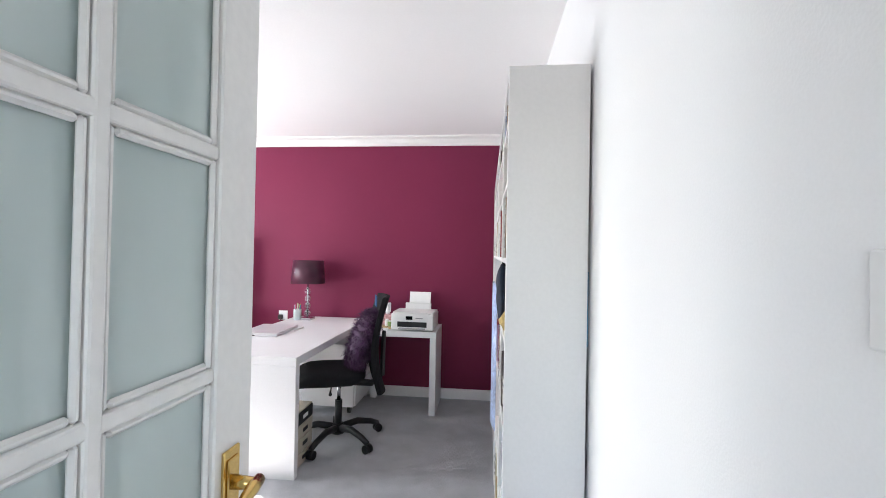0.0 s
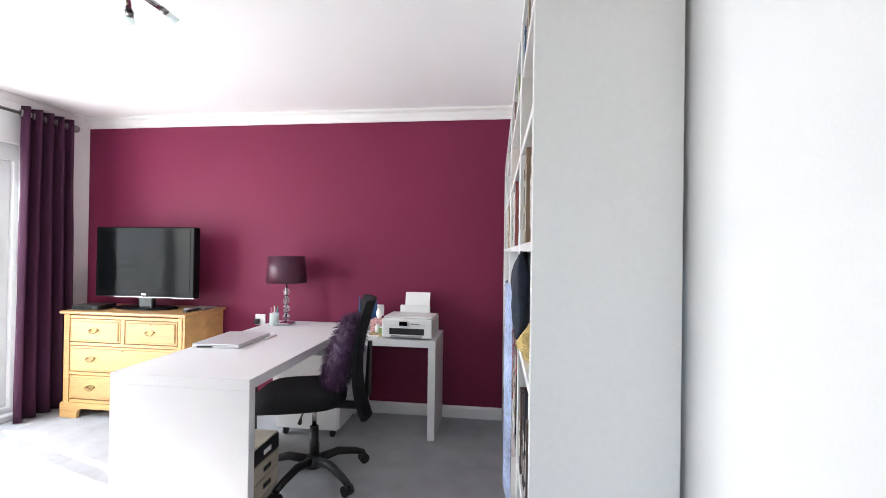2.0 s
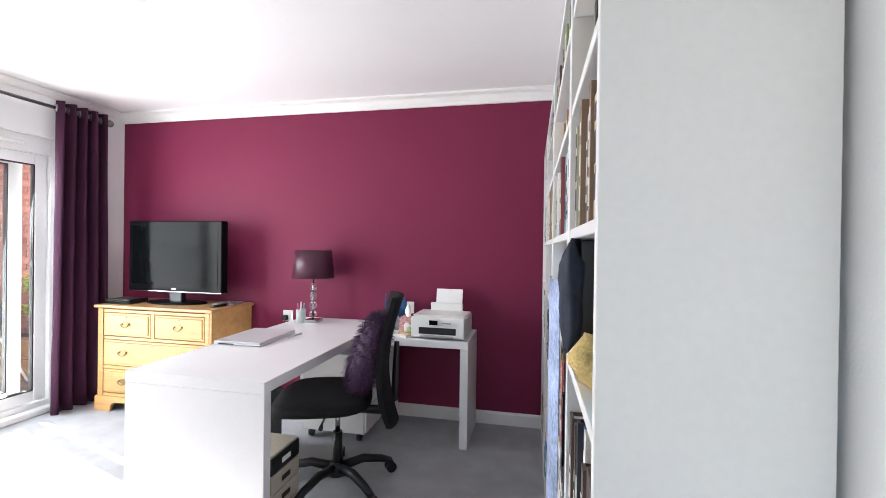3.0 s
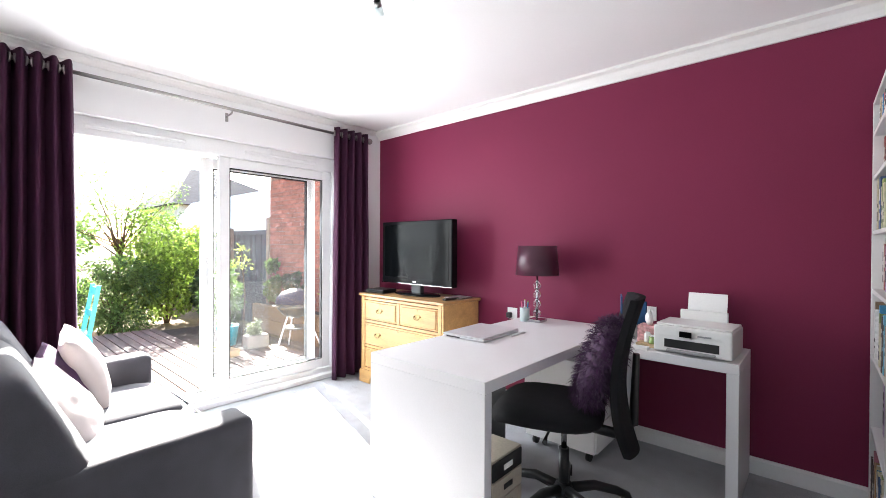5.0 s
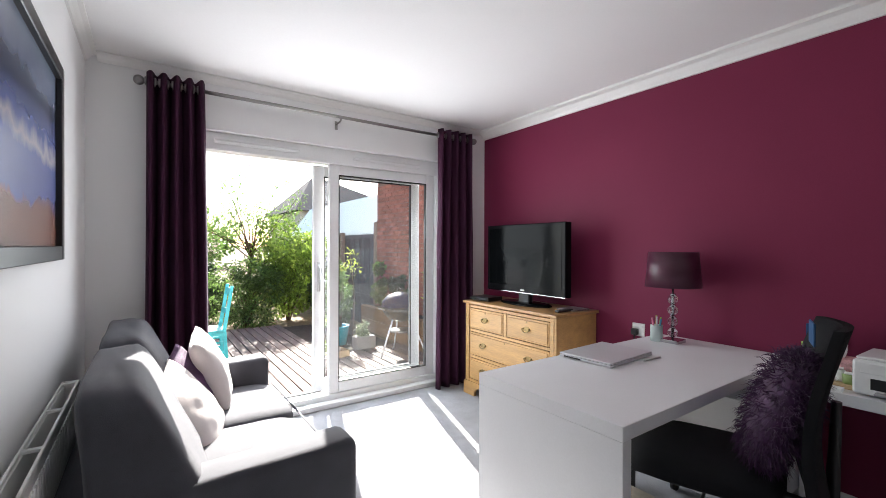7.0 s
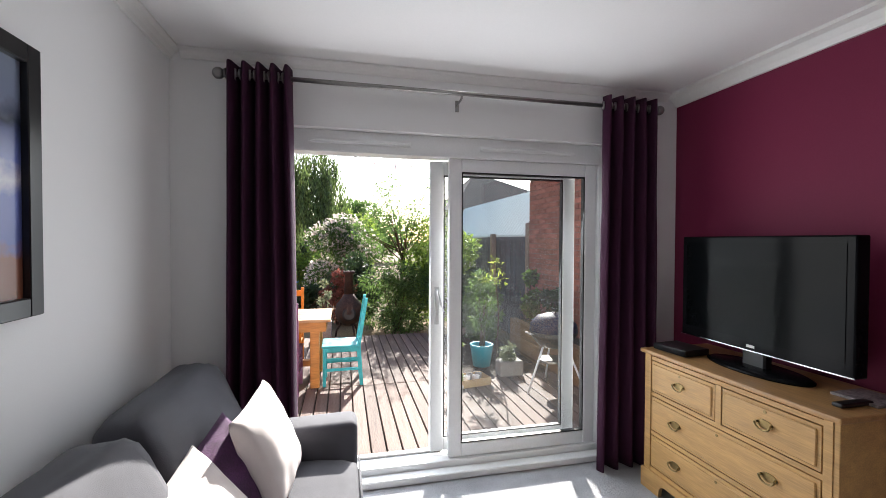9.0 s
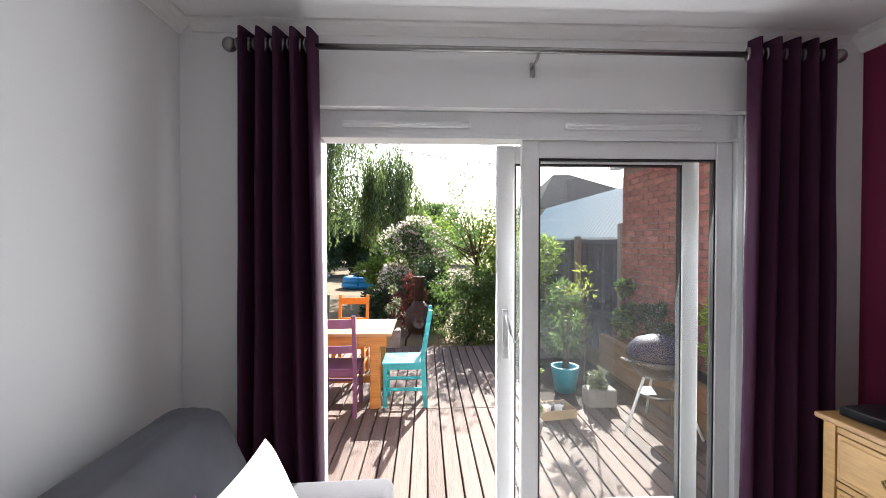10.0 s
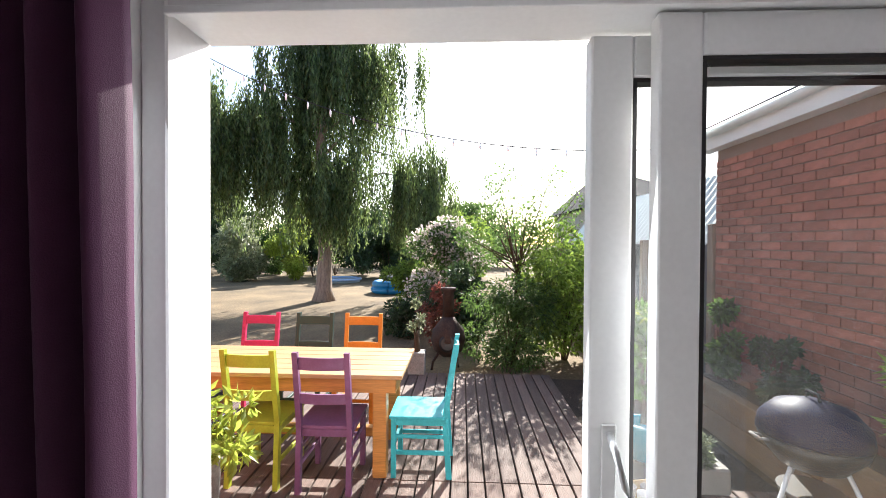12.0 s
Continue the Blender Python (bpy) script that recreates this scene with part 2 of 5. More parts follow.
# ---- mesh helpers ----
def bx(bm, x0, x1, y0, y1, z0, z1, bev=0.0, seg=1, rot=None):
    v = [bm.verts.new((x, y, z)) for z in (z0, z1) for x, y in ((x0, y0), (x1, y0), (x1, y1), (x0, y1))]
    f = [bm.faces.new([v[i] for i in q]) for q in ((3, 2, 1, 0), (4, 5, 6, 7), (0, 1, 5, 4), (1, 2, 6, 5), (2, 3, 7, 6), (3, 0, 4, 7))]
    if rot is not None:
        for q in v:
            q.co = rot @ q.co
    if bev:
        es = {e for q in f for e in q.edges}
        bmesh.ops.bevel(bm, geom=list(es), offset=bev, segments=seg, profile=0.5, affect="EDGES")


def box(x0, x1, y0, y1, z0, z1, bev=0.0, seg=1, rot=None):
    bm = bmesh.new()
    bx(bm, x0, x1, y0, y1, z0, z1, bev, seg, rot)
    return bm


def tube(bm, pts, radii, seg=10, cap=True):
    """A round bar along pts; radii is one radius or one for each point."""
    pts = [Vector(p) for p in pts]
    if not isinstance(radii, (list, tuple)):
        radii = [radii] * len(pts)
    rings = []
    for i, p in enumerate(pts):
        d = (pts[min(i + 1, len(pts) - 1)] - pts[max(i - 1, 0)]).normalized()
        a = d.orthogonal().normalized() if abs(d.z) > 0.95 else d.cross(Vector((0, 0, 1))).normalized()
        b = d.cross(a)
        rings.append([bm.verts.new(p + (a * math.cos(t) + b * math.sin(t)) * radii[i]) for t in [2 * math.pi * k / seg for k in range(seg)]])
    for r0, r1 in zip(rings, rings[1:]):
        for k in range(seg):
            bm.faces.new((r0[k], r0[(k + 1) % seg], r1[(k + 1) % seg], r1[k])).smooth = True
    if cap:
        bm.faces.new(rings[0][::-1])
        bm.faces.new(rings[-1])


def tubes(pts, radii, seg=10):
    bm = bmesh.new()
    tube(bm, pts, radii, seg)
    return bm


def lathe(bm, profile, c=(0, 0, 0), seg=24):
    """A turned shape about the upright through c; profile: (radius, height)."""
    rings = [[bm.verts.new((c[0] + r * math.cos(2 * math.pi * k / seg), c[1] + r * math.sin(2 * math.pi * k / seg), c[2] + z)) for k in range(seg)] for r, z in profile]
    for r0, r1 in zip(rings, rings[1:]):
        for k in range(seg):
            bm.faces.new((r0[k], r0[(k + 1) % seg], r1[(k + 1) % seg], r1[k])).smooth = True
    bm.faces.new(rings[0][::-1])
    bm.faces.new(rings[-1])


def turned(profile, c=(0, 0, 0), seg=24):
    bm = bmesh.new()
    lathe(bm, profile, c, seg)
    return bm


def ball(c, r, sx=1, sy=1, sz=1, u=16, v=10):
    bm = bmesh.new()
    bmesh.ops.create_uvsphere(bm, u_segments=u, v_segments=v, radius=r)
    for q in bm.verts:
        q.co = Vector((q.co.x * sx + c[0], q.co.y * sy + c[1], q.co.z * sz + c[2]))
    for f in bm.faces:
        f.smooth = True
    return bm


def prism(outline, axis, a, b):
    """A flat outline pushed along an axis ('x', 'y' or 'z') from a to b."""
    bm = bmesh.new()

    def at(p, h):
        return {"x": (h, p[0], p[1]), "y": (p[0], h, p[1]), "z": (p[0], p[1], h)}[axis]

    lo, hi = [bm.verts.new(at(p, a)) for p in outline], [bm.verts.new(at(p, b)) for p in outline]
    n = len(outline)
    bm.faces.new(lo), bm.faces.new(hi)
    for i in range(n):
        bm.faces.new((lo[i], lo[(i + 1) % n], hi[(i + 1) % n], hi[i]))
    bmesh.ops.recalc_face_normals(bm, faces=bm.faces)
    return bm


def soft_slab(cx, cy, cz, sx, sy, sz, power=3.5, n=18, puff=0.0, seed=0):
    """A stuffed cushion: a rounded block with slightly uneven faces."""
    bm = bmesh.new()
    bmesh.ops.create_uvsphere(bm, u_segments=n * 2, v_segments=n, radius=1)
    for v in bm.verts:
        d = v.co
        k = (abs(d.x) ** power + abs(d.y) ** power + abs(d.z) ** power) ** (-1 / power)
        p = d * k
        w = 1 + puff * noise.noise(p * 1.7 + Vector((seed, 0, 0)))
        v.co = Vector((cx + p.x * sx / 2 * w, cy + p.y * sy / 2 * w, cz + p.z * sz / 2 * w))
    for f in bm.faces:
        f.smooth = True
    return bm


def mesh_of(name, bm, material):
    me = bpy.data.meshes.new(name)
    bm.to_mesh(me)
    bm.free()
    me.materials.append(material)
    return me


def thing(name, label, category, at=(0, 0, 0), turn=0, group=""):
    e = new(name)
    e.matrix_basis = pose(*at, 0, 0, turn)
    return tagged(e, label, category, group)


def part(name, bm, material, parent, label=""):
    ob = new(name, mesh_of(name, bm, material))
    ob.parent = parent
    return tagged(ob, label)


def single(name, bm, material, label, category, group="", kind=""):
    return tagged(new(name, mesh_of(name, bm, material)), label, category, group, kind)


def struct(name, bm, material, label="", category=""):
    return tagged(new(name, mesh_of(name, bm, material)), label, category, "", "structure")


def mesh_piece(name, me, parent, m):
    ob = new(name, me)
    ob.parent = parent
    ob.matrix_basis = m
    return ob


# ---- the room ----
X0, X1, Y0, Y1, H = -3.74, 0.337, 0.95, 4.16, 2.53
AX = -0.57          # side wall of the entry, behind the open door
OUT = -4.04         # outer face of the garden wall
OY0, OY1, OZ = 1.50, 3.62, 2.16
GROUND, DECK = -0.24, -0.13

struct("floor", box(X0 - 0.05, X1 + 0.1, -1.6, Y1 + 0.1, -0.12, 0.0), M_CARPET, "mid-grey cut-pile fitted carpet", "carpet")
struct("ceiling", box(OUT, X1 + 0.2, -1.7, Y1 + 0.2, H, H + 0.15), M_CEIL, "white painted plaster ceiling", "ceiling")
struct("wall_north", box(OUT, X1 + 0.2, Y1, Y1 + 0.2, -0.12, H), M_MAROON, "plum painted feature wall with satin sheen", "wall")
struct("wall_east", box(X1, X1 + 0.2, -1.7, Y1, -0.12, H), M_WALL, "white painted plaster wall", "wall")
struct("wall_south", box(OUT, AX, Y0 - 0.15, Y0, -0.12, H), M_WALL, "white painted plaster wall behind the sofa", "wall")
struct("wall_entry", box(AX - 0.12, AX, -0.12, Y0 - 0.15, -0.12, H), M_WALL, "white side wall beside the entry door", "wall")
bm = bmesh.new()
bx(bm, AX - 0.9, -0.49, -0.24, -0.12, -0.12, H)
bx(bm, -0.49, X1, -0.24, -0.12, 2.06, H)
struct("wall_hall", bm, M_WALL, "white wall round the entry doorway", "wall")
# unseen hall wall, with a window added for light from behind
bm = bmesh.new()
bx(bm, -1.6, -1.15, -1.7, -1.6, -0.12, H)
bx(bm, 0.25, X1, -1.7, -1.6, -0.12, H)
bx(bm, -1.15, 0.25, -1.7, -1.6, -0.12, 0.9)
bx(bm, -1.15, 0.25, -1.7, -1.6, 2.1, H)
struct("wall_hall_back", bm, M_WALL, "white hall wall with an added, unseen window opening", "wall")
bm = bmesh.new()
for a in ((-1.15, -1.09, 0.9, 2.1), (0.19, 0.25, 0.9, 2.1), (-1.09, 0.19, 0.9, 0.96), (-1.09, 0.19, 2.04, 2.1)):
    bx(bm, a[0], a[1], -1.69, -1.63, a[2], a[3], 0.004)
struct("added_window_1", bm, M_UPVC, "white plastic frame of an added, unseen hall window", "window")
struct("wall_hall_side", box(-1.6, -1.5, -1.6, -0.24, -0.12, H), M_WALL, "white hall wall", "wall")
bm = bmesh.new()
bx(bm, -3.92, X0, Y0, OY0, -0.3, H)
bx(bm, OUT, -3.92, Y0, OY0 - 0.09, -0.3, H)
bx(bm, OUT, -3.92, OY0 - 0.09, OY0, OZ, H)
bx(bm, OUT, X0, OY1, Y1, -0.3, H)
bx(bm, OUT, X0, OY0, OY1, OZ, H)
struct("wall_west", bm, M_WALL, "white garden wall with wide patio door opening", "wall")
# cove cornice and skirting
cove = [(0.0, 0.0), (0.0, -0.085), (-0.018, -0.085), (-0.030, -0.060), (-0.055, -0.030), (-0.085, -0.018), (-0.085, 0.0)]
struct("cornice_north", prism([(Y1 + a, H + b) for a, b in cove], "x", X0, X1), M_TRIM, "white plaster cove cornice", "cornice")
struct("cornice_south", prism([(Y0 - a * 0.7, H + b * 0.7) for a, b in cove], "x", X0, AX), M_TRIM, "white plaster cove cornice", "cornice")
struct("cornice_west", prism([(X0 - a * 0.6, H + b * 0.6) for a, b in cove], "y", Y0 + 0.06, Y1 - 0.085), M_TRIM, "white plaster cove cornice", "cornice")
skirt = [(0, 0), (0, 0.095), (-0.008, 0.095), (-0.016, 0.08), (-0.016, 0)]
struct("baseboard_north", prism([(Y1 + a, b) for a, b in skirt], "x", X0, X1), M_TRIM, "white painted skirting board", "skirting")
struct("baseboard_south", prism([(Y0 - a, b) for a, b in skirt], "x", X0, AX), M_TRIM, "white painted skirting board", "skirting")
struct("baseboard_east", prism([(X1 + a, b) for a, b in skirt], "y", -0.1, 1.44), M_TRIM, "white painted skirting board", "skirting")

# ---- patio door ----
patio = tagged(new("door_1"), "white plastic sliding patio door, one leaf slid open", "patio door", "", "structure")
bm = bmesh.new()
bx(bm, -3.950, -3.80, OY0, OY0 + 0.055, 0.0, OZ, 0.004)
bx(bm, -4.0, -3.80, OY1 - 0.035, OY1, 0.0, OZ, 0.004)
bx(bm, -3.95, -3.80, OY0 + 0.055, OY1 - 0.035, 2.035, OZ, 0.004)
bx(bm, -4.0, -3.80, OY0 + 0.055, OY1 - 0.035, 0.0, 0.085, 0.004)
bx(bm, -3.805, -3.79, OY0 + 0.055, OY1 - 0.035, 2.028, 2.045, 0.002)
part("door_frame", bm, M_UPVC, patio)
part("sill", box(-3.80, X0 + 0.02, OY0, OY1, 0.0, 0.045, 0.006), M_UPVC, patio, "white threshold sill")
part("track", box(-3.935, -3.925, OY0 + 0.07, 2.5, 0.085, 0.10, 0.002), M_STEEL, patio)


def sash(name, xa, xb, ya, yb, z0, z1, st):
    """A glazed leaf: four rails, black gaskets and a pane."""
    bm = bmesh.new()
    bx(bm, xa, xb, ya, ya + st, z0, z1, 0.006, 2)
    bx(bm, xa, xb, yb - st, yb, z0, z1, 0.006, 2)
    bx(bm, xa + 0.001, xb - 0.001, ya + st, yb - st, z1 - st, z1, 0.006, 2)
    bx(bm, xa + 0.001, xb - 0.001, ya + st, yb - st, z0, z0 + st, 0.006, 2)
    leaf = part(name, bm, M_UPVC, patio)
    g = 0.008
    bm = bmesh.new()
    bx(bm, xa + 0.004, xb - 0.004, ya + st, ya + st + g, z0 + st, z1 - st)
    bx(bm, xa + 0.004, xb - 0.004, yb - st - g, yb - st, z0 + st, z1 - st)
    bx(bm, xa + 0.004, xb - 0.004, ya + st + g, yb - st - g, z1 - st - g, z1 - st)
    bx(bm, xa + 0.004, xb - 0.004, ya + st + g, yb - st - g, z0 + st, z0 + st + g)
    part("gasket", bm, M_DARKGAP, leaf, "black rubber gasket")
    mid = (xa + xb) / 2
    p = part("pane", box(mid - 0.003, mid + 0.003, ya + st + g, yb - st - g, z0 + st + g, z1 - st - g), M_GLASS, leaf, "clear glass pane")
    p.visible_shadow = False
    return leaf


sash("fixed_leaf", -3.862, -3.820, 2.522, 3.578, 0.09, 2.03, 0.085)
slide = sash("sliding_leaf", -3.932, -3.890, 2.413, 3.455, 0.105, 2.02, 0.09)
bm = bmesh.new()
bx(bm, -3.890, -3.882, 2.440, 2.472, 0.95, 1.20, 0.003)
tube(bm, [(-3.880, 2.456, 1.18), (-3.847, 2.456, 1.16), (-3.840, 2.475, 1.09), (-3.847, 2.495, 1.04)], 0.008, 8)
tube(bm, [(-3.882, 2.456, 1.0), (-3.870, 2.456, 1.0)], 0.009, 10)
tube(bm, [(-3.882, 2.456, 0.968), (-3.873, 2.456, 0.968)], 0.006, 10)
part("handle", bm, M_HANDLE, slide, "silver lever handle with lock")
for ya, yb in ((1.66, 2.27), (2.72, 3.40)):
    bm = bmesh.new()
    bx(bm, -3.80, -3.785, ya, yb, 2.078, 2.108, 0.005)
    bx(bm, -3.787, -3.779, ya + 0.01, yb - 0.01, 2.088, 2.100, 0.003)
    part("trickle_vent", bm, M_UPVC, patio, "slim white trickle vent")

# ---- curtains and pole ----
pole = thing("curtain_pole", "brushed steel curtain pole with ball finials", "curtain pole")
part("rod", tubes([(-3.63, 1.25, 2.378), (-3.63, 3.90, 2.378)], 0.013, 12), M_STEEL, pole)
for yy, sg in ((1.222, -1), (3.925, 1)):
    bm = ball((-3.63, yy, 2.378), 0.031)
    tube(bm, [(-3.63, yy - sg * 0.02, 2.378), (-3.63, yy - sg * 0.05, 2.378)], 0.016, 12)
    part("finial", bm, M_STEEL, pole)
for yy in (1.30, 2.55, 3.86):
    bm = bmesh.new()
    tube(bm, [(X0, yy, 2.345), (-3.66, yy, 2.345), (-3.635, yy, 2.352), (-3.63, yy, 2.366)], 0.007, 8)
    bx(bm, X0, X0 + 0.006, yy - 0.012, yy + 0.012, 2.30, 2.37, 0.002)
    part("bracket", bm, M_STEEL, pole)


def curtain(ya, yb, label, seed):
    """An eyelet curtain: deep even folds that loosen a little to the hem."""
    c = thing("curtain", label, "curtain", group="curtains at the patio door")
    folds, nu, nv = 4.5, 110, 26
    bm = bmesh.new()
    grid = []
    for j in range(nv + 1):
        v = j / nv
        row = []
        for i in range(nu + 1):
            u = i / nu
            amp = 0.052 + 0.012 * math.sin(5 * u + seed) * v
            ph = 2 * math.pi * folds * u + 0.35 * v * math.sin(3 * u + seed)
            y = ya + (yb - ya) * u + 0.012 * v * math.sin(7 * u + seed + 2 * v) + 0.05 * v * (u - 0.4)
            x = -3.63 + amp * math.sin(ph) - 0.03 * max(0.0, u - 0.93) / 0.07 + 0.008 * noise.noise(Vector((u * 6, v * 5, seed)))
            row.append(bm.verts.new((x, y, 2.435 - 2.425 * v)))
        grid.append(row)
    for a, b in zip(grid, grid[1:]):
        for i in range(nu):
            bm.faces.new((a[i], a[i + 1], b[i + 1], b[i])).smooth = True
    cloth = part("cloth", bm, M_CURTAIN, c)
    sol = cloth.modifiers.new("thick", "SOLIDIFY")
    sol.thickness = 0.004
    for k in range(9):
        u = (k + 0.0) / folds / 2
        if u > 1:
            break
        y = ya + (yb - ya) * u
        bm = bmesh.new()
        lathe(bm, [(0.019, -0.005), (0.030, -0.005), (0.030, 0.005), (0.019, 0.005)], seg=18)
        m = Matrix.Translation((-3.63, y, 2.378)) @ Matrix.Rotation(radians(90), 4, "X") @ Matrix.Rotation(radians(22 if k % 2 else -22), 4, "Y")
        bm.transform(m)
        part("eyelet", bm, M_STEEL, c, "steel eyelet ring")
    return c


curtain(1.265, 1.585, "dark plum eyelet curtain drawn back, edge in sun", 1.0)
curtain(3.50, 3.885, "dark plum eyelet curtain drawn back beside the chest", 2.3)

# ---- entry door, open against the side wall ----
door = tagged(new("door_2"), "white glazed interior door standing open, obscure glass panes", "door", "", "structure")
DX0, DX1, DY0, DY1 = -0.450, -0.413, 0.010, 0.785
rows_z = [0.155, 0.50, 0.85, 1.20, 1.547, 1.89]
bm = bmesh.new()
bx(bm, DX0, DX1, DY0, 0.105, 0.01, 1.99, 0.003)
bx(bm, DX0, DX1, 0.683, DY1, 0.01, 1.99, 0.003)
bx(bm, DX0, DX1, 0.105, 0.683, 1.885, 1.99)
bx(bm, DX0, DX1, 0.105, 0.683, 0.01, 0.16)
part("leaf", bm, M_DOOR, door)
for y in (0.296, 0.479):
    bm = box(DX0 + 0.002, DX1 - 0.002, y - 0.011, y + 0.011, 0.16, 1.885, 0.004, 2)
    part("glazing_bar", bm, M_DOOR, door)
for z in rows_z[1:-1]:
    bm = box(DX0 + 0.003, DX1 - 0.003, 0.105, 0.683, z - 0.011, z + 0.011, 0.004, 2)
    part("glazing_bar", bm, M_DOOR, door)
for za, zb in zip(rows_z, rows_z[1:]):
    for ya, yb in ((0.105, 0.285), (0.307, 0.468), (0.490, 0.683)):
        bm = bmesh.new()
        for xa, xb in ((DX1 - 0.016, DX1 - 0.006), (DX0 + 0.006, DX0 + 0.016)):
            w = 0.011
            a, b = za + 0.011, zb - 0.011
            bx(bm, xa, xb, ya, ya + w, a, b, 0.004)
            bx(bm, xa, xb, yb - w, yb, a, b, 0.004)
            bx(bm, xa, xb, ya + w, yb - w, b - w, b, 0.004)
            bx(bm, xa, xb, ya + w, yb - w, a, a + w, 0.004)
        part("bead", bm, M_DOOR, door)
        part("pane", box(-0.434, -0.429, ya + 0.002, yb - 0.002, za + 0.01, zb - 0.01), M_FROST, door, "obscure glass pane")
for sx, xx in ((1, DX1), (-1, DX0)):
    bm = bmesh.new()
    bx(bm, min(xx, xx + sx * 0.006), max(xx, xx + sx * 0.006), 0.700, 0.745, 0.915, 1.07, 0.003, 2)
    bx(bm, min(xx + sx * 0.005, xx + sx * 0.010), max(xx + sx * 0.005, xx + sx * 0.010), 0.707, 0.738, 0.93, 1.055, 0.002, 1)
    hd = part("handle_plate", bm, M_BRASS, door, "polished brass backplate")
    bm = bmesh.new()
    tube(bm, [(xx + sx * 0.008, 0.722, 1.015), (xx + sx * 0.05, 0.722, 1.015)], [0.012, 0.009], 12)
    tube(bm, [(xx + sx * 0.046, 0.735, 1.015), (xx + sx * 0.052, 0.705, 1.017), (xx + sx * 0.052, 0.665, 1.007), (xx + sx * 0.050, 0.635, 1.015), (xx + sx * 0.048, 0.612, 1.011)], [0.010, 0.011, 0.008, 0.009, 0.011], 10)
    part("lever", bm, M_BRASS, hd, "curved brass lever handle")
for z in (0.25, 1.75):
    part("hinge", tubes([(DX1 + 0.004, 0.002, z - 0.05), (DX1 + 0.004, 0.002, z + 0.05)], 0.006, 8), M_BRASS, door)
bm = bmesh.new()
bx(bm, -0.53, -0.455, -0.12, -0.10, 0.0, 2.10, 0.004)
bx(bm, -0.49, -0.46, -0.24, -0.12, 0.0, 2.06, 0.003)
bx(bm, -0.53, X1, -0.12, -0.10, 2.03, 2.10, 0.004)
struct("trim", bm, M_DOOR, "white painted door lining and architrave", "architrave")
sw = thing("light_switch", "white plastic light switch on the wall", "light switch")
part("plate", box(X1 - 0.009, X1, 0.372, 0.458, 1.322, 1.408, 0.003, 2), M_WHITEPL, sw)
part("rocker", box(X1 - 0.014, X1 - 0.008, 0.405, 0.425, 1.348, 1.382, 0.002), M_WHITEPL, sw)

# ---- bookcases ----
CF, CB = 0.066, 0.328
SHELVES = [0.07, 0.42, 0.78, 1.10, 1.385, 1.655, 1.87]
UNITS = [(1.465, 1.895), (1.897, 2.68), (2.682, 3.46), (3.462, 4.13)]
for ya, yb in UNITS:
    c = thing("bookcase", "tall white bookcase packed with books against the wall", "bookcase", group="row of bookcases")
    part("side_panel", box(CF, CB, ya, ya + 0.018, 0, 2.02, 0.0015), M_CASE, c)
    part("side_panel", box(CF, CB, yb - 0.018, yb, 0, 2.02, 0.0015), M_CASE, c)
    part("top", box(CF, CB, ya + 0.018, yb - 0.018, 2.002, 2.02, 0.0015), M_CASE, c)
    part("plinth", box(CF + 0.02, CF + 0.035, ya + 0.018, yb - 0.018, 0, 0.07), M_CASE, c)
    # the back panel is dark brown, unlike the white sides and shelves
    part("back_panel", box(CB - 0.006, CB - 0.001, ya + 0.018, yb - 0.018, 0.0, 2.002), M_CASEBACK, c)
    for z in SHELVES:
        part("shelf", box(CF + 0.003, CB - 0.007, ya + 0.018, yb - 0.018, z - 0.02, z, 0.0015), M_CASE, c)

# books: cover, page block, spine bands
BOOK_COLORS = [(0.75, 0.72, 0.66), (0.70, 0.70, 0.72), (0.06, 0.30, 0.55), (0.03, 0.03, 0.04), (0.30, 0.05, 0.05), (0.62, 0.55, 0.40), (0.10, 0.07, 0.06), (0.45, 0.32, 0.50),
               (0.16, 0.45, 0.62), (0.45, 0.28, 0.14), (0.05, 0.10, 0.22), (0.25, 0.33, 0.12), (0.60, 0.55, 0.38), (0.55, 0.22, 0.28), (0.25, 0.16, 0.10), (0.80, 0.78, 0.76)]
BOOK_MATS = [mat("book_cover", c, 0.45, vary=0.12, scale=40) for c in BOOK_COLORS]
M_BANDL = mat("spine_lettering_pale", (0.72, 0.70, 0.64), 0.5, vary=0.1)
M_BANDD = mat("spine_lettering_dark", (0.05, 0.05, 0.06), 0.5, vary=0.1)


def book_mesh(k):
    """A unit book, spine towards -x: boards, pages set in, lettering bars on the spine."""
    bm = bmesh.new()
    bx(bm, 0, 1, 0, 0.07, 0, 1)
    bx(bm, 0, 1, 0.93, 1, 0, 1)
    bx(bm, 0, 0.03, 0.07, 0.93, 0, 1)
    nc = len(bm.faces)
    bx(bm, 0.03, 0.965, 0.07, 0.93, 0.02, 0.965)
    np_ = len(bm.faces)
    r = random.Random(k)
    z = 0.12 + 0.1 * r.random()
    for _ in range(2 + k % 3):
        h = r.uniform(0.04, 0.26)
        w = r.uniform(0.2, 0.35)
        bx(bm, -0.006, 0.0, 0.5 - w, 0.5 + w, z, min(z + h, 0.93))
        z += h + 0.08
        if z > 0.8:
            break
    me = bpy.data.meshes.new("book")
    for i, f in enumerate(bm.faces):
        f.material_index = 0 if i < nc else (1 if i < np_ else 2)
    bm.to_mesh(me)
    bm.free()
    col = BOOK_COLORS[k % len(BOOK_COLORS)]
    for m in (BOOK_MATS[k % len(BOOK_MATS)], M_PAPER, M_BANDD if sum(col) > 1.2 else M_BANDL):
        me.materials.append(m)
    return me


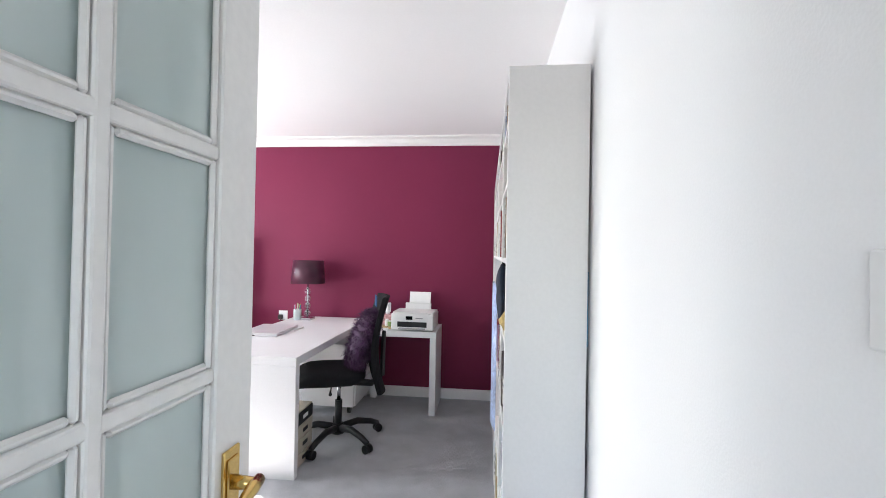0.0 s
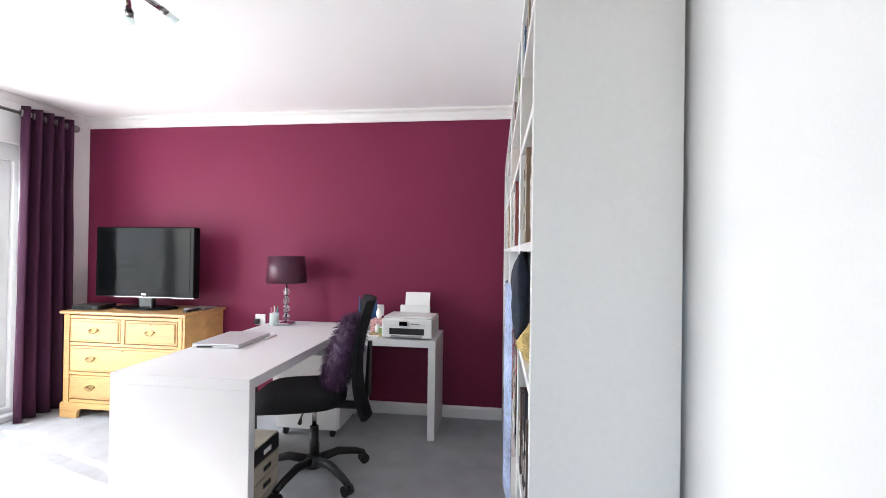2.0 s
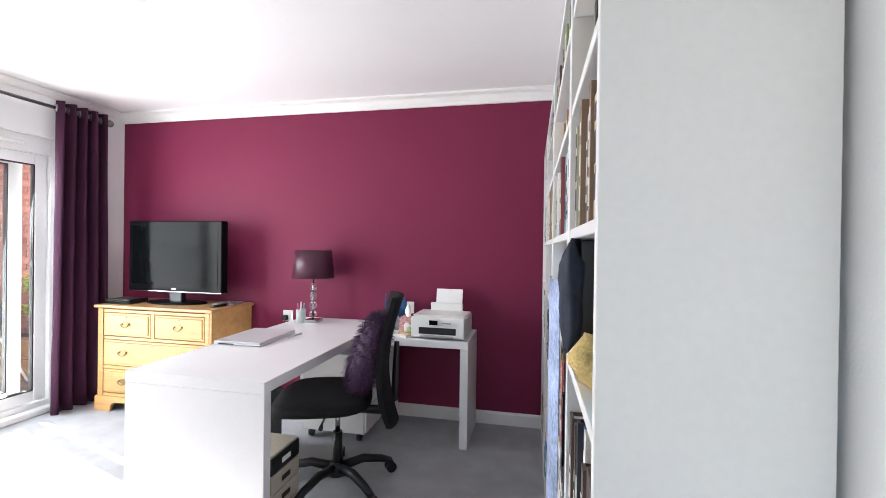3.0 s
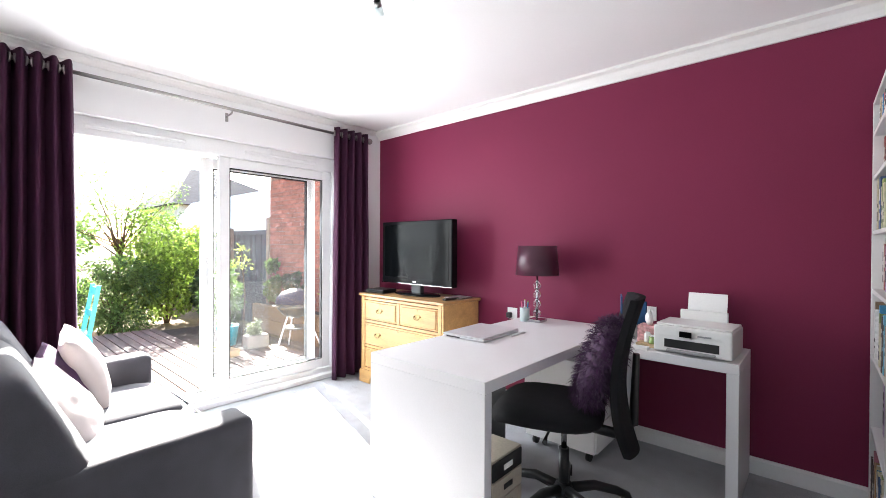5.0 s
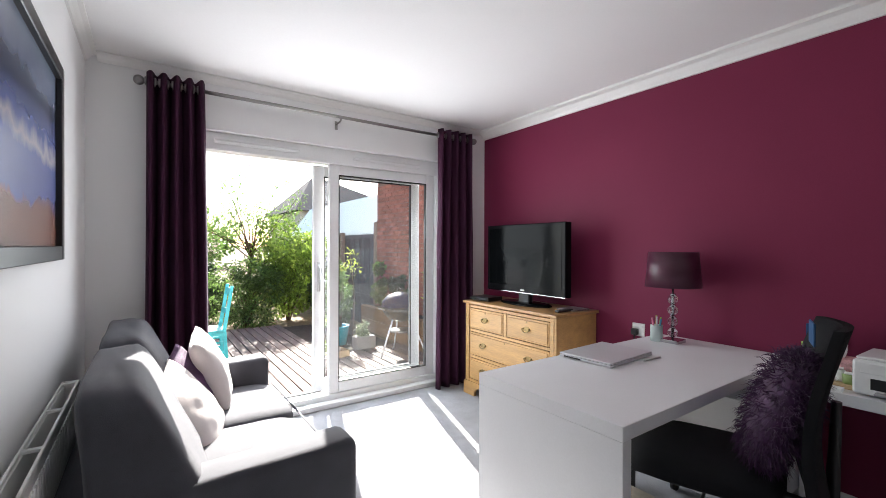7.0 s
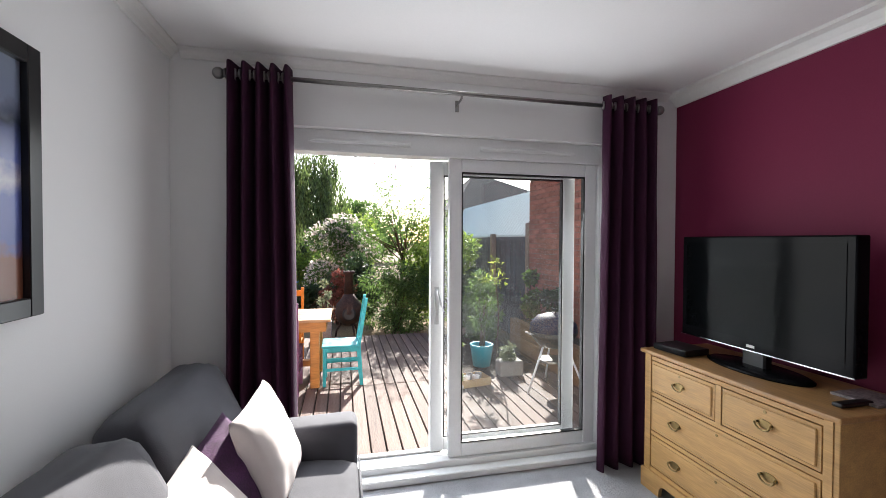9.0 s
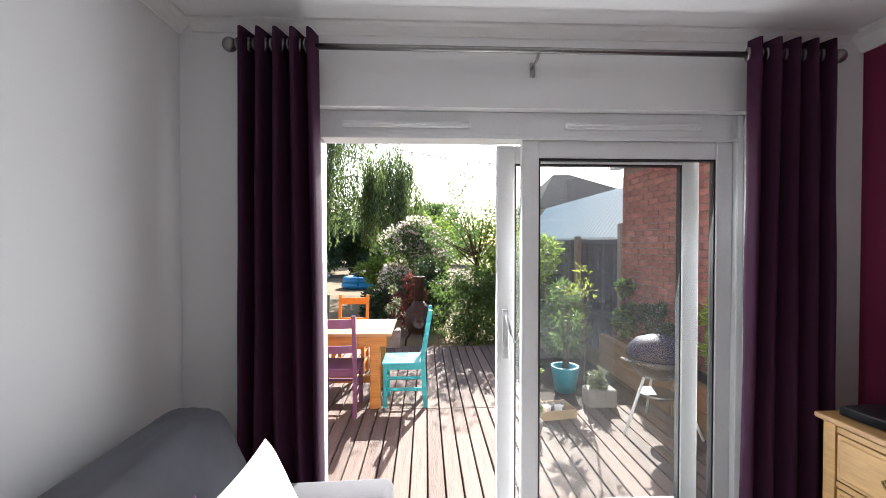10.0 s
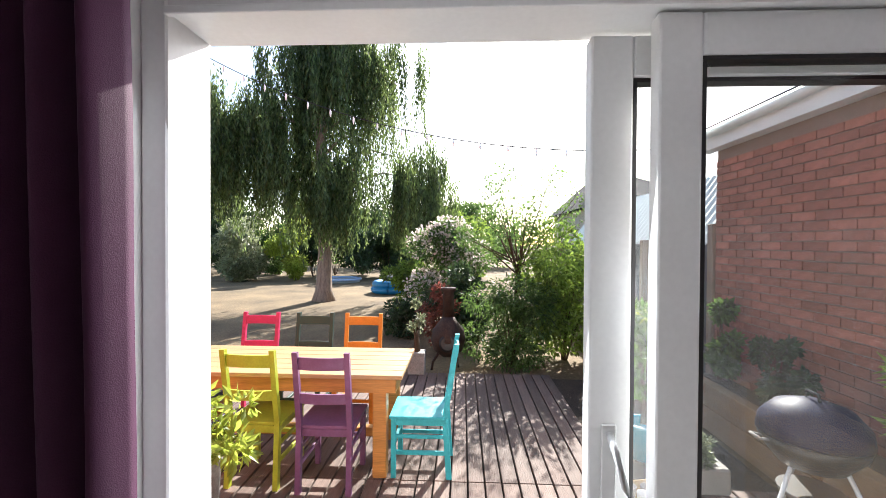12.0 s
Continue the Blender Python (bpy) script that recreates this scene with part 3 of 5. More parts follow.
BOOKS = [book_mesh(k) for k in range(32)]
NAMES = ["cream", "pale grey", "blue", "black", "dark red", "buff", "dark brown", "lilac", "light blue", "orange", "navy", "green", "yellow", "rose", "brown", "white"]
rb = random.Random(7)
count = 0
more = bmesh.new()
for ui, (ya, yb) in enumerate(UNITS):
    for si, z in enumerate(SHELVES):
        top = (SHELVES + [2.002])[si + 1] - 0.022
        y = ya + 0.022
        while y < yb - 0.05:
            w = rb.choice((0.014, 0.018, 0.022, 0.026, 0.032, 0.040))
            if si == 3 and ui == 0:
                w *= 1.15
            if ui >= 2:
                w *= 1.5
            if y + w > yb - 0.022:
                break
            if ui == 0 and (si == 0 or (si == 1 and y < ya + 0.34) or (si == 3 and y > ya + 0.13)):
                y += w
                continue
            h = min(rb.uniform(0.185, 0.26), top - z - 0.012)
            d = rb.uniform(0.15, 0.22)
            k = rb.randrange(32)
            if ui == 0 and si == 3 and y < ya + 0.17:
                k = rb.choice((2, 8, 18, 24, 1))
                h = 0.245
                d = 0.235
            if ui == 0 and si == 2:
                k = rb.choice((3, 6, 10, 19, 22, 26, 0))
            tilt = rb.choice((0, 0, 0, 0, 0, 2.5))
            xf = CF + rb.uniform(0.004, 0.02) + (0.03 if si % 2 else 0.0)
            place = pose(xf, y, z, -tilt, 0, 0) @ Matrix.Diagonal((d, w, h, 1))
            if count >= 300 or ui >= 2:
                nv, nf = len(more.verts), len(more.faces)
                more.from_mesh(BOOKS[k])
                more.verts.ensure_lookup_table(), more.faces.ensure_lookup_table()
                for v in more.verts[nv:]:
                    v.co = place @ v.co
                last = 17 if sum(BOOK_COLORS[k % 16]) > 1.2 else 18
                for f in more.faces[nf:]:
                    f.material_index = (k % 16, 16, last)[f.material_index]
                y += w + 0.001
                count += 1
                continue
            ob = new("book", BOOKS[k])
            ob.matrix_basis = place
            tagged(ob, NAMES[k % 16] + " bound book standing on a white shelf", "book", "books in the bookcases")
            y += w + rb.choice((0, 0.001, 0.002)) + (0.012 if tilt else 0)
            count += 1
me = bpy.data.meshes.new("books")
more.to_mesh(me)
more.free()
for m in BOOK_MATS + [M_PAPER, M_BANDD, M_BANDL]:
    me.materials.append(m)
tagged(new("books", me), "closely packed books on the far bookcase shelves", "books", kind="stuff")
# things among the books on the near unit
bag = thing("hanging_bag", "dark navy cloth bag hanging from the shelf front", "bag", (0.068, 1.84, 1.12))
part("body", soft_slab(0, 0, 0.125, 0.05, 0.12, 0.215, 3, 12, 0.25, 3), mat("navy_cloth", (0.012, 0.018, 0.035), 0.85, vary=0.2, scale=20), bag)
part("strap", tubes([(0.0, -0.03, 0.21), (0.008, -0.02, 0.243), (0.008, 0.02, 0.243), (0.0, 0.03, 0.21)], 0.008, 8), M_BLACKFAB, bag)
card = thing("framed_card", "cream framed card with red, green and blue squares", "picture card", (0.142, 1.63, 1.10), 0)
card.scale = (1.0, 0.8, 1.0)
part("board", box(0.0, 0.012, 0, 0.22, 0, 0.225, 0.002), M_PAPER, card)
for i, (ya_, za_, c) in enumerate(((0.04, 0.12, (0.45, 0.06, 0.04)), (0.115, 0.12, (0.08, 0.22, 0.35)), (0.04, 0.045, (0.08, 0.30, 0.12)), (0.115, 0.045, (0.42, 0.07, 0.05)))):
    part("square", box(-0.003, 0.0, ya_, ya_ + 0.07, za_, za_ + 0.07), mat("card_ink", c, 0.6), card)
single("soft_toy", soft_slab(0.112, 1.70, 1.145, 0.10, 0.12, 0.09, 2.4, 12, 0.4, 8), mat("yellow_plush", (0.50, 0.36, 0.14), 0.95, vary=0.2, scale=40, bump=0.5, bscale=200), "yellow plush bundle lying on the shelf", "soft toy")
bfile = thing("box_file", "black box file with a steel finger ring", "box file", (0.085, 1.815, 1.10))
part("case", box(0, 0.22, 0, 0.056, 0, 0.262, 0.002), M_BLACKPL, bfile)
bm = turned([(0.010, 0), (0.014, 0), (0.014, 0.003), (0.010, 0.003)], seg=16)
bm.transform(Matrix.Translation((0, 0.028, 0.07)) @ Matrix.Rotation(radians(-90), 4, "Y"))
part("finger_ring", bm, M_CHROME, bfile, "steel finger ring")
part("spine_label", box(-0.0015, 0.0, 0.012, 0.044, 0.14, 0.21), M_PAPER, bfile, "pale spine label")
bm = bmesh.new()
prev = None
for i in range(13):
    u = i / 12
    cur = [bm.verts.new((0.050 - 0.018 * math.sin(u * 2.6) + o, 1.90 + 0.20 * u, z)) for o in (0, 0.0015) for z in (0.64, 1.27)]
    if prev:
        for q in ((0, 1), (1, 3), (3, 2), (2, 0)):
            bm.faces.new((prev[q[0]], prev[q[1]], cur[q[1]], cur[q[0]])).smooth = True
    prev = cur
single("pinned_poster", bm, mat("lilac_poster", (0.34, 0.42, 0.62), 0.5, vary=0.45, scale=6), "curling lilac poster pinned to the bookcase front", "poster")
boxs = thing("storage_box", "grey and white spotted storage box with lid", "storage box", (CF + 0.012, 1.50, 0.42))
M_SPOT = mat("spotted_card", (0.36, 0.35, 0.37), 0.7, vary=0.1, scale=20)
spn = M_SPOT.node_tree.nodes
vor = spn.new("ShaderNodeTexVoronoi")
vor.inputs["Scale"].default_value = 55
vor.inputs["Randomness"].default_value = 0.0
vtc = spn.new("ShaderNodeTexCoord")
vst = spn.new("ShaderNodeMath")
vst.operation, vst.inputs[1].default_value = "LESS_THAN", 0.33
vmx = spn.new("ShaderNodeMix")
vmx.data_type = "RGBA"
vmx.inputs[6].default_value, vmx.inputs[7].default_value = (0.22, 0.21, 0.24, 1), (0.8, 0.8, 0.8, 1)
lk = M_SPOT.node_tree.links
lk.new(vtc.outputs["Object"], vor.inputs["Vector"])
lk.new(vor.outputs["Distance"], vst.inputs[0])
lk.new(vst.outputs[0], vmx.inputs[0])
lk.new(vmx.outputs[2], spn["Principled BSDF"].inputs["Base Color"])
part("body", box(0, 0.24, 0, 0.31, 0, 0.19, 0.003), M_SPOT, boxs)
part("lid", box(-0.005, 0.245, -0.005, 0.315, 0.165, 0.215, 0.003), M_SPOT, boxs)
b2 = copy_thing(boxs, pose(CF + 0.012, 1.50, 0.07))

# ---- chest of drawers ----
chest = thing("chest_of_drawers", "waxed pine chest of drawers with brass drop handles", "chest of drawers", (-3.42, 3.66, 0))
chest.scale = (1.0, 1.0, 1.02)
CW, CD, CH = 1.055, 0.475, 0.83
part("side", box(0.0, 0.022, 0.01, CD, 0.10, CH - 0.024, 0.002), M_PINE, chest)
part("side", box(CW - 0.022, CW, 0.01, CD, 0.10, CH - 0.024, 0.002), M_PINE, chest)
part("back", box(0.022, CW - 0.022, CD - 0.02, CD, 0.10, CH - 0.024), M_PINE, chest)
for z in (0.13, 0.345, 0.575, 0.785):
    part("rail", box(0.055, CW - 0.055, 0.012, CD - 0.02, z - 0.012, z + 0.010), M_PINE, chest)
part("stile", box(0.022, 0.055, 0.006, 0.03, 0.10, CH - 0.024), M_PINE, chest)
part("stile", box(CW - 0.055, CW - 0.022, 0.006, 0.03, 0.10, CH - 0.024), M_PINE, chest)
part("stile", box(CW / 2 - 0.016, CW / 2 + 0.016, 0.006, 0.011, 0.585, 0.775), M_PINE, chest)
part("top", box(-0.018, CW + 0.018, -0.014, CD + 0.012, CH - 0.024, CH, 0.007, 2), M_PINETOP, chest, "darker pine top")
n = 16
prof = [(-0.01, 0.0), (0.14, 0.0)]
prof += [(0.14 + 0.05 * (1 - math.cos(a)), 0.02 + 0.055 * math.sin(a)) for a in [i * math.pi / 2 / 6 for i in range(7)]]
prof += [(CW - x, z) for x, z in prof[:1:-1]]
prof += [(CW - 0.14, 0.0), (CW + 0.01, 0.0), (CW + 0.01, 0.105), (CW, 0.118), (0, 0.118), (-0.01, 0.105)]
part("plinth", prism(prof, "y", -0.004, 0.02), M_PINE, chest, "shaped bracket plinth")
for xa in (-0.01, CW - 0.012):
    part("foot", box(xa, xa + 0.022, 0.022, CD, 0.0, 0.10, 0.002), M_PINE, chest)
drawers = [(0.062, CW / 2 - 0.022, 0.592, 0.768), (CW / 2 + 0.022, CW - 0.062, 0.592, 0.768), (0.062, CW - 0.062, 0.362, 0.558), (0.062, CW - 0.062, 0.148, 0.328)]
for xa, xb, za, zb in drawers:
    bm = bmesh.new()
    bx(bm, xa, xb, 0.008, 0.03, za, zb, 0.001)
    bx(bm, xa + 0.014, xb - 0.014, 0.001, 0.009, za + 0.014, zb - 0.014, 0.005, 1)
    dr = part("drawer", bm, M_PINE, chest)
    hx = [(xa + xb) / 2] if xb - xa < 0.6 else [0.26, CW - 0.26]
    zc = (za + zb) / 2
    for h in hx:
        bm = bmesh.new()
        lathe(bm, [(0.012, 0), (0.012, 0.004)], seg=12)
        bm.transform(Matrix.Rotation(radians(90), 4, "X"))
        bmesh.ops.scale(bm, vec=(3.2, 1, 1.6), verts=bm.verts)
        bmesh.ops.translate(bm, vec=(h, 0.001, zc + 0.006), verts=bm.verts)
        for s in (-1, 1):
            tube(bm, [(h + s * 0.032, 0.0, zc + 0.008), (h + s * 0.032, -0.016, zc + 0.008)], 0.006, 8)
        tube(bm, [(h + 0.036 * math.cos(a), -0.016, zc + 0.008 + 0.026 * math.sin(a)) for a in [math.pi + i * math.pi / 8 for i in range(9)]], 0.0042, 8)
        part("handle", bm, M_OLDBRASS, dr, "aged brass drop handle")
    part("keyhole", tubes([((xa + xb) / 2, 0.002, zb - 0.028), ((xa + xb) / 2, -0.002, zb - 0.028)], 0.007, 10), M_OLDBRASS, dr)

# ---- television and the things on the chest ----
tv = thing("television", "gloss black flat television on an oval stand", "television", (-2.91, 3.915, 0.847), -1)
tv.scale = (1.07, 1.0, 0.99)
part("bezel", box(-0.43, 0.43, -0.035, 0.035, 0.095, 0.69, 0.008, 2), M_GLOSSBLK, tv)
part("back_cover", box(-0.33, 0.33, 0.033, 0.095, 0.17, 0.62, 0.025, 2), M_BLACKPL, tv)
part("screen", box(-0.395, 0.395, -0.038, -0.033, 0.155, 0.655), M_SCREEN, tv, "dark reflective screen")
part("lower_trim", box(-0.43, 0.43, -0.041, -0.034, 0.096, 0.103, 0.001), M_CHROME, tv, "thin silver strip")
part("badge", box(-0.02, 0.02, -0.0385, -0.034, 0.115, 0.128), M_STEEL, tv)
part("neck", box(-0.06, 0.06, -0.02, 0.03, 0.01, 0.11, 0.008), M_BLACKPL, tv)
bm = turned([(0.15, 0), (0.152, 0.008), (0.14, 0.016), (0.03, 0.022)], seg=32)
bmesh.ops.scale(bm, vec=(1.7, 0.85, 1), verts=bm.verts)
part("stand", bm, M_GLOSSBLK, tv)
stb = thing("set_top_box", "flat black media box on the chest", "media box", (-3.27, 3.80, 0.847), 6)
part("case", box(-0.12, 0.10, -0.09, 0.09, 0.004, 0.04, 0.003), M_BLACKPL, stb)
part("front", box(-0.118, 0.098, -0.093, -0.089, 0.008, 0.036), M_GLOSSBLK, stb)
single("remote_control", box(-2.46, -2.42, 3.76, 3.93, 0.847, 0.864, 0.005, 2), M_BLACKPL, "black remote control lying on the chest", "remote control")
single("magazine", box(-2.56, -2.39, 3.90, 4.08, 0.847, 0.859, 0.002), mat("magazine_cover", (0.25, 0.22, 0.22), 0.4, vary=0.5, scale=30), "thin magazine lying on the chest", "magazine")

# ---- desk ----
desk = thing("desk", "white laminate desk with thick panel ends", "desk")
part("top", box(-1.872, -1.138, 2.542, 4.14, 0.693, 0.745, 0.002), M_WHITELAM, desk)
part("end_panel", box(-1.872, -1.138, 2.542, 2.592, 0, 0.693, 0.002), M_WHITELAM, desk)
part("modesty_panel", box(-1.83, -1.81, 2.95, 4.12, 0.40, 0.693), M_WHITELAM, desk)
part("end_panel", box(-1.872, -1.138, 4.09, 4.14, 0, 0.693, 0.002), M_WHITELAM, desk)
ret = thing("side_desk", "white laminate side desk against the plum wall", "desk")
part("top", box(-1.134, -0.418, 3.685, 4.14, 0.665, 0.716, 0.002), M_WHITELAM, ret)
part("end_panel", box(-0.472, -0.418, 3.685, 4.14, 0, 0.665, 0.002), M_WHITELAM, ret)
part("leg", box(-1.09, -1.035, 4.06, 4.12, 0, 0.665, 0.002), M_WHITELAM, ret)
ped = thing("drawer_pedestal", "white drawer pedestal on castors under the desk", "pedestal", (-1.57, 3.60, 0))
part("body", box(0, 0.46, 0, 0.50, 0.065, 0.60, 0.003), M_WHITELAM, ped)
for z0, z1 in ((0.075, 0.24), (0.25, 0.415), (0.425, 0.59)):
    part("drawer_front", box(0.460, 0.476, 0.006, 0.494, z0, z1, 0.002), M_WHITELAM, ped)
for x, y in ((0.05, 0.05), (0.41, 0.05), (0.05, 0.45), (0.41, 0.45)):
    part("castor", tubes([(x - 0.012, y, 0.03), (x + 0.012, y, 0.03)], 0.03, 12), M_BLACKPL, ped)
single("computer_tower", box(-1.77, -1.64, 3.05, 3.47, 0.12, 0.52, 0.006), M_BLACKPL, "black computer tower hung under the desk", "computer")
bpy.data.objects["computer_tower"].location.z = -0.12
org = thing("paper_organiser", "beige card organiser of four drawers under the desk", "organiser", (-1.51, 2.645, 0))
part("shell", box(0, 0.33, 0, 0.25, 0, 0.36, 0.003), M_BEIGE, org)
for i in range(4):
    d = part("drawer_front", box(0.33, 0.338, 0.006, 0.244, 0.008 + i * 0.088, 0.088 + i * 0.088, 0.002), M_BEIGE if i < 3 else M_BLACKPL, org)
    part("pull", box(0.338, 0.342, 0.09, 0.16, 0.035 + i * 0.088, 0.06 + i * 0.088, 0.0015), M_DARKGAP if i < 3 else M_PAPER, d)

# ---- things on the desk ----
lap = thing("laptop", "closed silver laptop lying on the desk", "laptop", (-1.715, 3.30, 0.745), 3)
part("base", box(-0.15, 0.15, -0.205, 0.205, 0.003, 0.016, 0.004, 2), M_LAPTOP, lap)
part("lid", box(-0.15, 0.15, -0.205, 0.205, 0.0175, 0.026, 0.004, 2), M_LAPTOP, lap)
part("ports", box(-0.12, -0.02, -0.2065, -0.204, 0.006, 0.013), M_DARKGAP, lap)
single("pen", tubes([(-1.54, 3.37, 0.750), (-1.53, 3.51, 0.750)], 0.005, 8), M_WHITEPL, "white pen lying beside the laptop", "pen")

lamp = thing("table_lamp", "table lamp with plum drum shade and crystal column", "lamp", (-1.685, 3.945, 0.745))
part("base", box(-0.055, 0.055, -0.055, 0.055, 0, 0.022, 0.004, 2), M_CHROME, lamp, "square chrome base")
part("stem", tubes([(0, 0, 0.02), (0, 0, 0.46)], 0.006, 8), M_CHROME, lamp)
for i, z in enumerate((0.062, 0.13, 0.198, 0.266)):
    part("crystal", ball((0, 0, z), 0.030, u=12, v=8), M_CRYSTAL, lamp, "clear crystal ball")
    part("collar", turned([(0.016, -0.003), (0.018, 0), (0.016, 0.003)], (0, 0, z + 0.034), 16), M_CHROME, lamp)
bm = bmesh.new()
seg = 48
rings = []
for r, z in ((0.158, 0.345), (0.140, 0.560), (0.138, 0.560), (0.156, 0.345)):
    rings.append([bm.verts.new((r * math.cos(2 * math.pi * k / seg), r * math.sin(2 * math.pi * k / seg), z)) for k in range(seg)])
for a, b in zip(rings, rings[1:] + rings[:1]):
    for k in range(seg):
        bm.faces.new((a[k], a[(k + 1) % seg], b[(k + 1) % seg], b[k])).smooth = True
shade = part("shade", bm, M_SHADE, lamp, "plum satin drum shade")
bm = bmesh.new()
for k in range(3):
    a = 2 * math.pi * k / 3
    tube(bm, [(0, 0, 0.45), (0.155 * math.cos(a), 0.155 * math.sin(a), 0.45)], 0.002, 6)
part("shade_ring", bm, M_CHROME, lamp)
part("bulb", ball((0, 0, 0.475), 0.028, sz=1.2), M_WHITEPL, lamp)

pot = thing("pen_pot", "clear pen pot with coloured pens", "pen pot", (-1.765, 3.905, 0.745))
part("pot", turned([(0.036, 0), (0.036, 0.1), (0.033, 0.1), (0.033, 0.005)], seg=20), M_FROST, pot)
for i, c in enumerate(((0.05, 0.3, 0.5), (0.3, 0.5, 0.1), (0.5, 0.5, 0.1), (0.1, 0.4, 0.35), (0.5, 0.1, 0.2), (0.6, 0.6, 0.6))):
    a = i * 1.05
    part("pen", tubes([(0.012 * math.cos(a), 0.012 * math.sin(a), 0.006), (0.028 * math.cos(a), 0.028 * math.sin(a), 0.14 + 0.008 * (i % 3))], 0.005, 7), mat("pen_barrel", c, 0.4), pot)
pot2 = copy_thing(pot, pose(-1.03, 3.98, 0.716, 0, 0, 140))
tagged(pot2, "pen pot with scissors and pens")

prn = thing("printer", "white inkjet printer with paper standing in the rear feed", "printer", (-0.630, 3.855, 0.716), -2)
prn.scale = (0.96, 0.96, 1.0)
bm = box(-0.195, 0.195, -0.155, 0.155, 0.008, 0.150, 0.010, 2)
part("body", bm, M_WHITEPL, prn)
part("lid", box(-0.190, 0.190, -0.12, 0.14, 0.150, 0.160, 0.005, 2), M_WHITEPL, prn)
part("control_panel", box(-0.17, 0.15, -0.163, -0.150, 0.085, 0.142, 0.004, 2, rot=Matrix.Rotation(radians(-4), 4, "X")), M_WHITEPL, prn)
part("display", box(-0.055, 0.005, -0.170, -0.160, 0.100, 0.130, 0.001), M_SCREEN, prn, "small dark display")
part("outlet", box(-0.135, 0.135, -0.1575, -0.1535, 0.035, 0.080), M_DARKGAP, prn, "dark paper outlet")
part("tray", box(-0.12, 0.12, -0.185, -0.13, 0.018, 0.028, 0.003), M_GREYPL, prn)
part("buttons", box(0.035, 0.10, -0.170, -0.162, 0.110, 0.118), M_GREYPL, prn)
part("rear_feed", box(-0.125, 0.125, 0.125, 0.15, 0.15, 0.215, 0.004, rot=None), M_WHITEPL, prn)
part("paper", box(-0.105, 0.105, 0.135, 0.141, 0.16, 0.345, 0.0, rot=Matrix.Translation((0, 0.03, 0)) @ Matrix.Rotation(radians(-12), 4, "X")), M_PAPER, prn, "sheaf of white paper")
tis = thing("tissue_box", "pink patterned tissue box with a tissue pulled out", "tissue box", (-0.90, 3.92, 0.716))
part("carton", box(-0.055, 0.055, -0.055, 0.055, 0, 0.11, 0.003), M_PINKBOX, tis)
bm = bmesh.new()
lathe(bm, [(0.012, 0.108), (0.028, 0.135), (0.020, 0.165), (0.012, 0.19), (0.002, 0.205)], seg=14)
for v in bm.verts:
    v.co.x += 0.012 * noise.noise(v.co * 40)
    v.co.y += 0.012 * noise.noise(v.co * 40 + Vector((9, 0, 0)))
part("tissue", bm, M_PAPER, tis)
for (x, y, h, c, lab) in ((-0.85, 3.80, 0.05, (0.25, 0.35, 0.12), "small green glue pot"), (-0.885, 3.83, 0.06, (0.75, 0.75, 0.72), "small white pot"), (-0.83, 3.86, 0.07, (0.06, 0.05, 0.05), "small dark bottle")):
    p = thing("desk_pot", lab + " on the side desk", "pot", (x, y, 0.736))
    part("jar", turned([(0.018, 0), (0.02, 0.01), (0.02, h * 0.8), (0.012, h * 0.85)], seg=14), mat("jar_colour", c, 0.4), p)
    part("cap", turned([(0.014, h * 0.85), (0.014, h)], seg=14), M_WHITEPL, p)
tray = thing("desk_tray", "small wooden desk tray holding pots", "tray", (-0.865, 3.83, 0.716))
part("tray_base", box(-0.07, 0.07, -0.06, 0.06, 0, 0.02, 0.002), M_TRAY, tray)
single("paper_pad", box(-1.03, -0.85, 3.69, 3.74, 0.716, 0.731, 0.001), M_PAPER, "white paper pad on the side desk", "pad")
single("blue_folder", box(-1.055, -0.95, 4.02, 4.04, 0.716, 0.95, 0.002), M_BLUEFAB, "blue folder standing against the wall", "folder")


def socket(x, z, plug):
    s = thing("wall_socket", "white square wall socket" + (" with black plug" if plug else ""), "socket", (x, Y1, z), group="wall sockets")
    part("plate", box(-0.046, 0.046, -0.009, 0, -0.046, 0.046, 0.003, 2), M_WHITEPL, s)
    for sx in (0.022,):
        part("switch", box(sx - 0.010, sx + 0.010, -0.012, -0.008, 0.014, 0.030, 0.001), M_WHITEPL, s)
    if plug:
        part("plug", box(-0.040, 0.006, -0.045, -0.009, -0.037, 0.008, 0.008, 2), M_BLACKPL, s, "black plug")
        part("flex", tubes([(-0.017, -0.03, -0.037), (-0.02, -0.032, -0.10), (-0.03, -0.03, -0.25), (-0.01, -0.02, -0.55)], 0.004, 8), M_BLACKPL, s)


socket(-2.03, 0.745, True)
socket(-0.97, 0.86, False)
socket(-2.20, 0.30, True)

